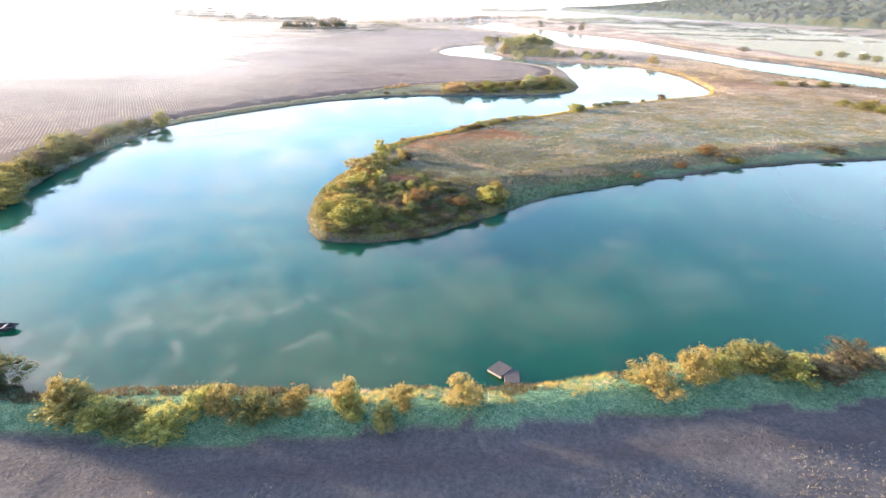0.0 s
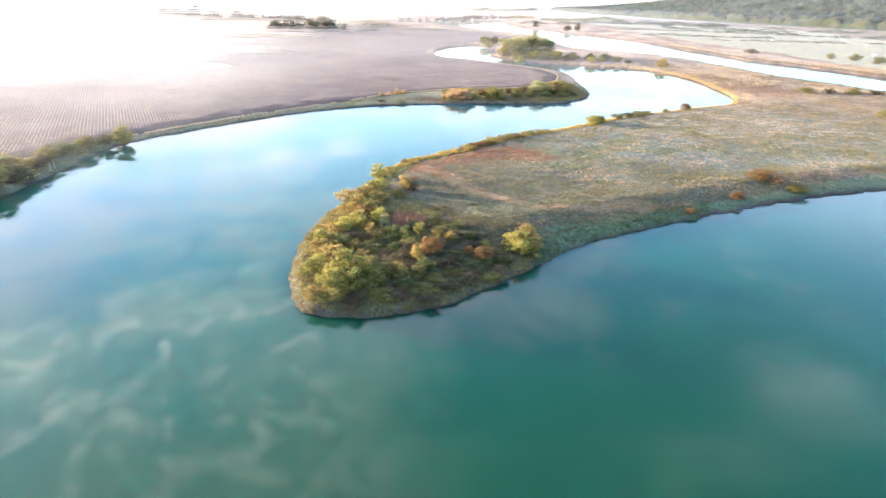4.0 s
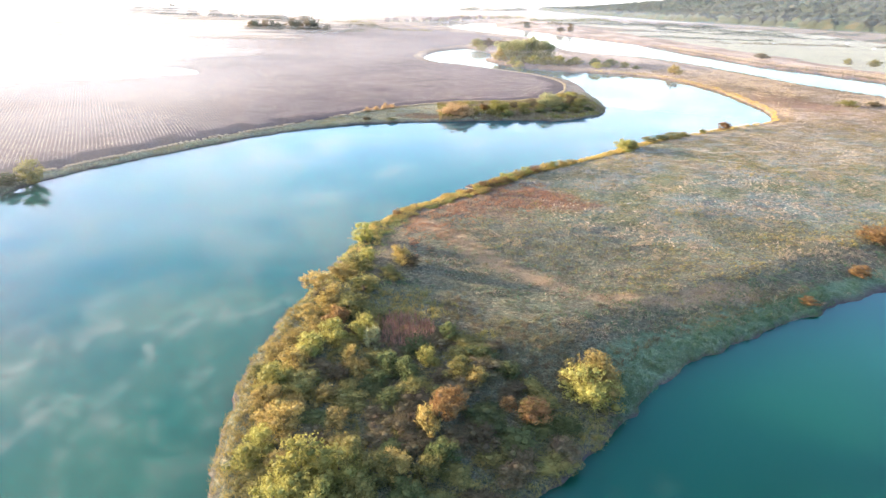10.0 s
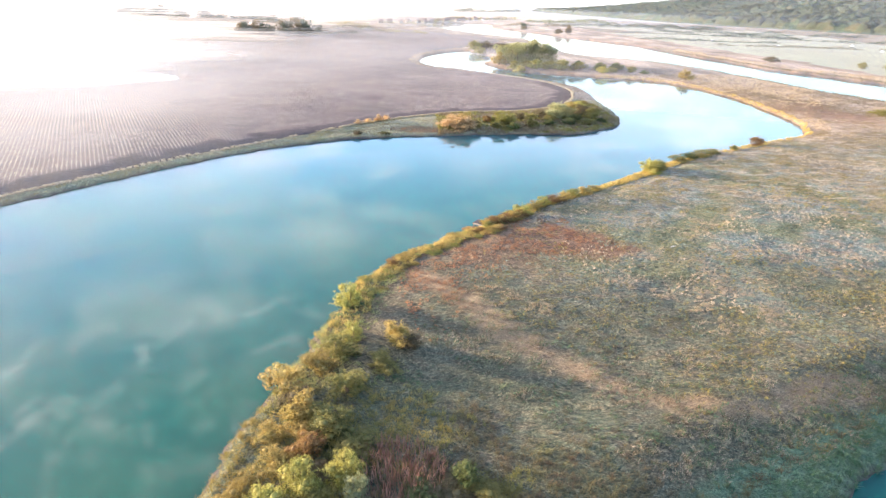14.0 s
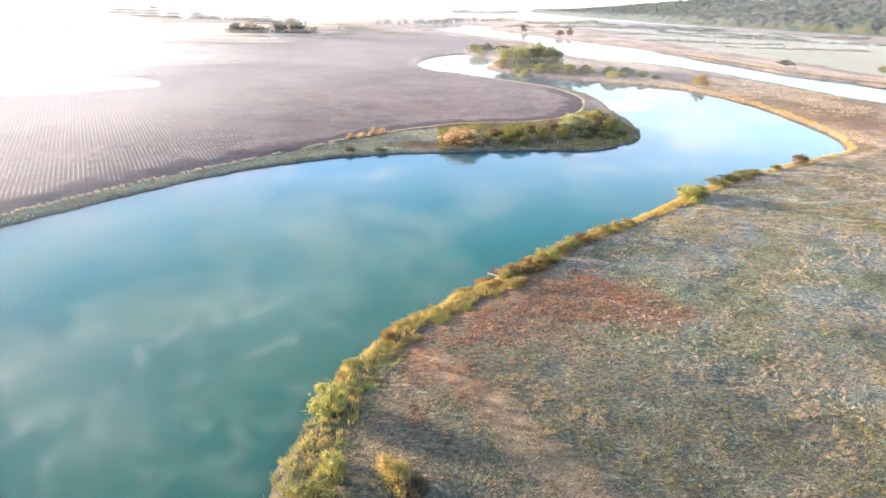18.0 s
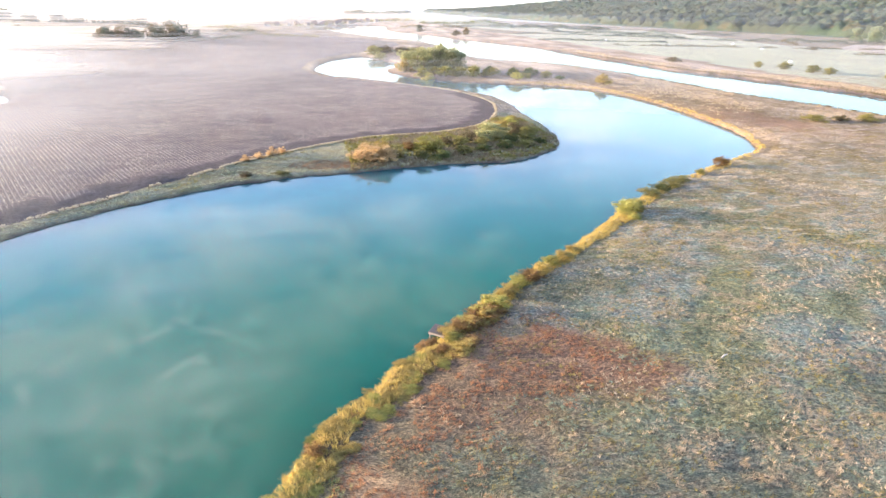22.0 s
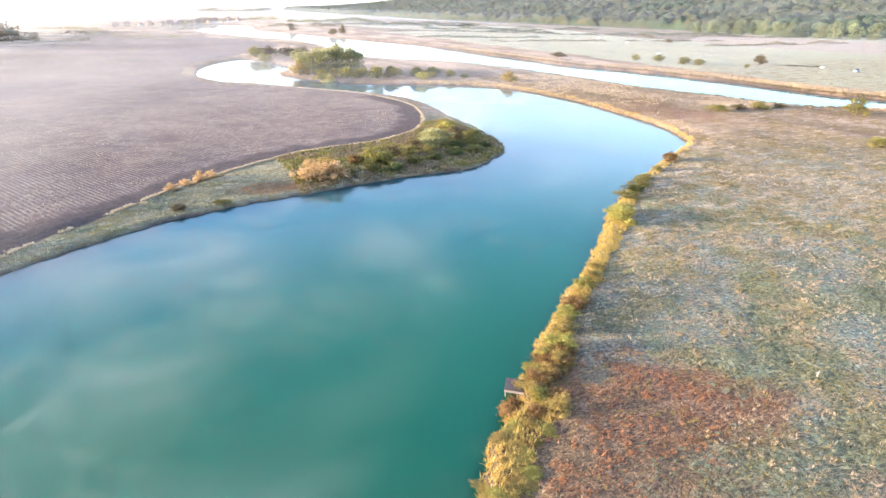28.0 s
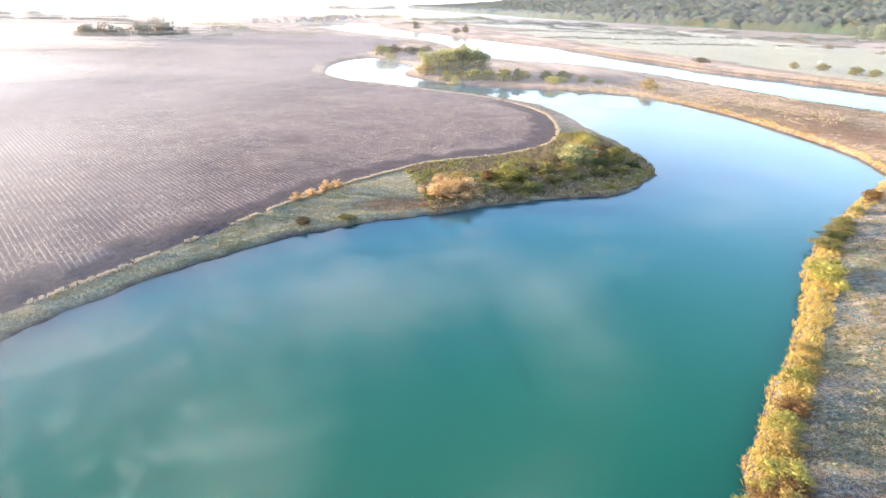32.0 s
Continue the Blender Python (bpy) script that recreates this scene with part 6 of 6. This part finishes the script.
def platform(name, corner_a, corner_b, depth, z, lean, label, group, back=None):
    """A small fishing deck of boards on a frame and stakes; corner_a to corner_b is its outer edge."""
    a, b = Vector((*corner_a, 0)), Vector((*corner_b, 0))
    w = (b - a).length
    top = new(name)
    ang = math.degrees(math.atan2(b.y - a.y, b.x - a.x))
    top.matrix_basis = pose(a.x, a.y, z, lean, 0, ang)
    n = 9
    bw = depth / n
    for k in range(n):
        bm = bmesh.new()
        box(bm, (w + random.uniform(-0.03, 0.03), bw * 0.92, 0.035), (w / 2, bw * (k + 0.5), 0.02 + random.uniform(-0.004, 0.004)), None, 0.006)
        part("plank", bm, FELT, top)
    for k, (cx, cy, sx, sy) in enumerate(((w / 2, 0.03, w, 0.05), (w / 2, depth - 0.03, w, 0.05), (0.03, depth / 2, 0.05, depth - 0.12), (w - 0.03, depth / 2, 0.05, depth - 0.12))):
        bm = bmesh.new()
        box(bm, (sx, sy, 0.22), (cx, cy, -0.115), None, 0.008)
        part("frame_beam", bm, EDGE if k == 0 else WOOD, top, "pale sawn edge beam" if k == 0 else "")
    for cx in (0.12, w - 0.12):
        for cy in (0.12, depth - 0.12):
            bm = bmesh.new()
            tube(bm, (cx, cy, -1.8), (cx, cy, -0.01), 0.06, 0.055, 8)
            part("stake", bm, WOOD, top)
    if back:
        bm = bmesh.new()
        box(bm, (0.45, back, 0.05), (w * 0.6, depth + back / 2, -0.02), None, 0.01)
        part("gangplank", bm, WOOD, top, "weathered board leading to the bank")
    return tagged(top, label, "platform", group)


def build_small_things():
    platform("fishing_platform", (4.15, 41.25), (5.25, 40.15), 1.65, 0.32, 3, "weathered wooden fishing platform standing in the water by the near bank", "fishing platforms")
    platform("fishing_platform", (5.5, 39.3), (6.8, 39.2), 1.9, 0.36, -2, "brown boarded fishing platform next to the near bank", "fishing platforms")
    platform("fishing_platform", (2.25, 142.3), (3.55, 141.25), 1.6, 0.75, 3, "small boarded fishing platform with a pale front edge", "fishing platforms")
    # flat boat
    boat = new("boat")
    boat.matrix_basis = pose(-44.2, 47.6, 0.04, 0, 0, 5)
    bm = bmesh.new()
    prof = [(-2.4, 0.42, 0.34), (-2.1, 0.58, 0.0), (1.7, 0.58, 0.0), (2.4, 0.36, 0.36)]
    rings = []
    for x, hw, zz in prof:
        rings.append([bm.verts.new((x, -hw * 0.8, zz)), bm.verts.new((x, hw * 0.8, zz)), bm.verts.new((x, hw, 0.42)), bm.verts.new((x, -hw, 0.42))])
    for p, q in zip(rings[:-1], rings[1:]):
        for k in (0, 1, 3):
            bm.faces.new((p[k], p[(k + 1) % 4], q[(k + 1) % 4], q[k]))
    bm.faces.new(rings[0])
    bm.faces.new(rings[-1])
    hull = part("hull", bm, TARRED, boat)
    md = hull.modifiers.new("thickness", "SOLIDIFY")
    md.thickness = 0.04
    for x in (-1.3, 0, 1.2):
        bm = bmesh.new()
        box(bm, (0.25, 1.06, 0.04), (x, 0, 0.36), None, 0.008)
        part("bench", bm, WOOD, boat, "grey plank bench")
    tagged(boat, "dark flat-bottomed wooden boat floating on the river", "boat")
    for k, (x, y) in enumerate(((-74.2, 122.6), (-74.4, 124.2))):
        post = new("marker_post")
        post.matrix_basis = pose(x, y, float(height(np.array([x]), np.array([y]))[0]), 4, 3, 0)
        bm = bmesh.new()
        tube(bm, (0, 0, -0.2), (0, 0, 1.5), 0.07, 0.06, 8)
        part("post", bm, PALE, post)
        tagged(post, "pale wooden post on the field bank", "post", "posts on the field bank")
    bm = bmesh.new()
    tube(bm, (-0.9, 0, 0.65), (0.9, 0, 0.65), 0.65, 0.65, 14)
    bmesh.ops.holes_fill(bm, edges=bm.edges)
    wrap = bpy.data.meshes.new("wrapped_bale")
    bm.to_mesh(wrap)
    bm.free()
    wrap.materials.append(WRAP)
    for x, y in ((283, 632), (304, 559), (382, 575), (356, 508), (285, 402), (299, 301)):
        ob = new("wrapped_bale", wrap)
        ob.matrix_basis = pose(x, y, 0.95)
        tagged(ob, "white plastic-wrapped hay bale lying on the far meadow", "hay bale", "wrapped bales")
    car = new("car")
    car.matrix_basis = pose(298, 283, 1.0, 0, 0, 12)
    bm = bmesh.new()
    box(bm, (4.3, 1.75, 0.75), (0, 0, 0.62), None, 0.12)
    part("body", bm, PAINT, car)
    bm = bmesh.new()
    box(bm, (2.3, 1.55, 0.6), (-0.2, 0, 1.25), None, 0.2)
    part("cabin", bm, PANE, car, "dark glazed cabin")
    for wx in (-1.35, 1.35):
        for wy in (-0.8, 0.8):
            bm = bmesh.new()
            tube(bm, (wx, wy - 0.1, 0.32), (wx, wy + 0.1, 0.32), 0.32, 0.32, 12)
            part("wheel", bm, RUBBER, car)
    tagged(car, "blue-grey car parked on the far meadow", "car")
    # stray pale log on the meadow
    log = new("log")
    log.matrix_basis = pose(27.3, 131.8, float(height(np.array([27.3]), np.array([131.8]))[0]) + 0.08, 0, 0, 20)
    bm = bmesh.new()
    tube(bm, (-0.45, 0, 0.05), (0.0, 0.06, 0.12), 0.06, 0.08, 7)
    tube(bm, (0.0, 0.06, 0.12), (0.5, 0.02, 0.08), 0.08, 0.05, 7)
    part("stem", bm, PALE, log)
    tagged(log, "pale broken branch lying on the meadow", "branch")


build_houses()
build_small_things()


# ---------------------------------------------------------------- ground mist
def mist_material(grain=0.011):
    m, nt, b = material("sun_tinted_mist")
    p = place(nt)
    at = nt.nodes.new("ShaderNodeAttribute")
    at.attribute_name = "thick"
    a = noise_tex(nt, squash(nt, p, 0.5, 1.6, 1, 0.35), grain, 5, 0.6, 0.30, 0.62, 0.8)
    a = math_node(nt, "ADD", math_node(nt, "MULTIPLY", a, 0.75), 0.25)
    a = math_node(nt, "MULTIPLY", a, at.outputs["Fac"])
    nt.nodes.remove(b)
    # sunlight's scatter is put into the colour: warm sunward, cooler away
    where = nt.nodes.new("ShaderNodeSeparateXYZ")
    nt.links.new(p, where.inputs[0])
    away_from_sun = nt.nodes.new("ShaderNodeMapRange")
    away_from_sun.interpolation_type = "SMOOTHSTEP"
    away_from_sun.inputs[1].default_value, away_from_sun.inputs[2].default_value = 20.0, 220.0
    nt.links.new(math_node(nt, "SUBTRACT", where.outputs[0], math_node(nt, "MULTIPLY", where.outputs[1], 0.10)), away_from_sun.inputs[0])
    tint = mixc(nt, away_from_sun.outputs[0], (0.98, 0.90, 0.78), (0.86, 0.85, 0.83))
    df = nd(nt, "ShaderNodeBsdfDiffuse")
    tl = nd(nt, "ShaderNodeBsdfTranslucent")
    up = nt.nodes.new("ShaderNodeCombineXYZ")
    up.inputs[2].default_value = 1.0
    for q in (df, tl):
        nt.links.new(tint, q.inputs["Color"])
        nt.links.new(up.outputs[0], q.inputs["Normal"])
    sc = nt.nodes.new("ShaderNodeMixShader")
    sc.inputs[0].default_value = 0.12
    nt.links.new(df.outputs[0], sc.inputs[1])
    nt.links.new(tl.outputs[0], sc.inputs[2])
    tp = nt.nodes.new("ShaderNodeBsdfTransparent")
    ms = nt.nodes.new("ShaderNodeMixShader")
    nt.links.new(a, ms.inputs[0])
    nt.links.new(tp.outputs[0], ms.inputs[1])
    nt.links.new(sc.outputs[0], ms.inputs[2])
    nt.links.new(ms.outputs[0], nt.nodes["Material Output"].inputs["Surface"])
    return m


def build_mist():
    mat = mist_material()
    for k, (z, amount) in enumerate(((1.7, 0.66), (3.6, 0.56), (6.5, 0.44), (19.0, 0.5))):
        gx = spread(-500, 500, 18, -4500, 4500, 1.15)
        gy = spread(70, 900, 16, 60, 4600, 1.12)
        X, Y = np.meshgrid(gx, gy)
        Z = z + 0.12 * z * vnoise(X, Y, 0.012, 80 + k) + 0.04 * z * vnoise(X, Y, 0.05, 90 + k)
        Z = Z * (1 + 0.2 * step01(Y, 400, 590) * step01(-X, -20, 80))
        rise = far_hill(X, Y)
        foot = step01((X - np.interp(Y, HILL_Y, HILL_X)) * 0.93, -110, -25) * (1 - step01(Y, 2600, 3300))
        # this sheet climbs over the hill to stand in for distance haze
        if k == 2:
            Z = np.maximum(Z, (rise + 24) * foot)
        clear = 1 - 0.36 * step01(X - 0.06 * Y, 70, 190) * (1 - step01(Y, 650, 1500))
        far = clear * (0.18 * step01(Y, 200, 400) + 0.55 * step01(Y - 0.12 * X, 380, 1900) ** 0.8)
        bank = 0.92 * step01(-X - 82 + 0.06 * (Y - 240) - 28 * vnoise(X, Y, 0.012, 95), 0, 125) * step01(Y + 0.25 * X, 75, 225)
        bank = bank + 0.06 * step01(-X - 18 + 0.1 * (Y - 200) - 14 * vnoise(X, Y, 0.02, 96), 0, 60) * step01(Y + 0.3 * X, 90, 190)
        if k == 2:
            bank = bank + 0.46 * step01(-X - 38 - 10 * vnoise(X, Y, 0.02, 94), 0, 55) * step01(Y + 0.3 * X, 55, 125) * (1 - step01(Y - 0.3 * X, 235, 340))
        if k == 2:
            far = far * (1 - foot) + 0.30 * foot
        if k == 2:
            bank = bank * (1 - 0.5 * step01(Y, 500, 590) * (1 - step01(Y, 900, 1200)))
        t = amount * np.clip(0.85 * far + 1.15 * bank, 0, 1.6)
        # a high sheet, added to haze the distant trees and plain
        if k == 3:
            Z = 19 + 0.5 * vnoise(X, Y, 0.012, 83)
            t = amount * (0.9 * step01(Y, 300, 600) * step01(-X, -60, 120) + 0.25 * step01(Y, 500, 1100))
            t = t * (1 - step01(X - np.interp(Y, HILL_Y, HILL_X), -140, -40))
        nx, ny = len(gx), len(gy)
        i, j = np.meshgrid(np.arange(nx - 1), np.arange(ny - 1))
        a = (j * nx + i).ravel()
        q = np.stack([a, a + 1, a + nx + 1, a + nx], 1)
        q = q[t.ravel()[q].max(1) > 0.012]
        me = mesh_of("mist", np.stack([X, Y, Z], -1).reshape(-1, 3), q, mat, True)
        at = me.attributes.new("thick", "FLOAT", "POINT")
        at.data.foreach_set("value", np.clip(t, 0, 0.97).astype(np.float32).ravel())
        tagged(new("mist", me), "thin layer of white morning mist and haze lying over the fields, tinted warm sunward", "mist", kind="stuff")


def build_wisps():
    """Faint shreds of mist drifting low over the river bend."""
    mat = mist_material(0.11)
    gx, gy = np.arange(-78, 112, 4.0), np.arange(46, 336, 4.0)
    X, Y = np.meshgrid(gx, gy)
    d = -water_distance(X, Y)
    w = vnoise(X, Y, 0.035, 97) + 0.6 * vnoise(X, Y, 0.09, 98)
    t = 0.07 * step01(w, 0.15, 1.1) * step01(d, 4, 14) * (1 - step01(Y, 205, 225))
    nx, ny = len(gx), len(gy)
    i, j = np.meshgrid(np.arange(nx - 1), np.arange(ny - 1))
    a = (j * nx + i).ravel()
    Z = 0.8 + 0.25 * vnoise(X, Y, 0.06, 99)
    q = np.stack([a, a + 1, a + nx + 1, a + nx], 1)
    q = q[t.ravel()[q].max(1) > 0.004]
    me = mesh_of("river_mist", np.stack([X, Y, Z], -1).reshape(-1, 3), q, mat, True)
    at = me.attributes.new("thick", "FLOAT", "POINT")
    at.data.foreach_set("value", t.astype(np.float32).ravel())
    tagged(new("river_mist", me), "faint shreds of mist drifting over the river", "mist", kind="stuff")


build_mist()
build_wisps()
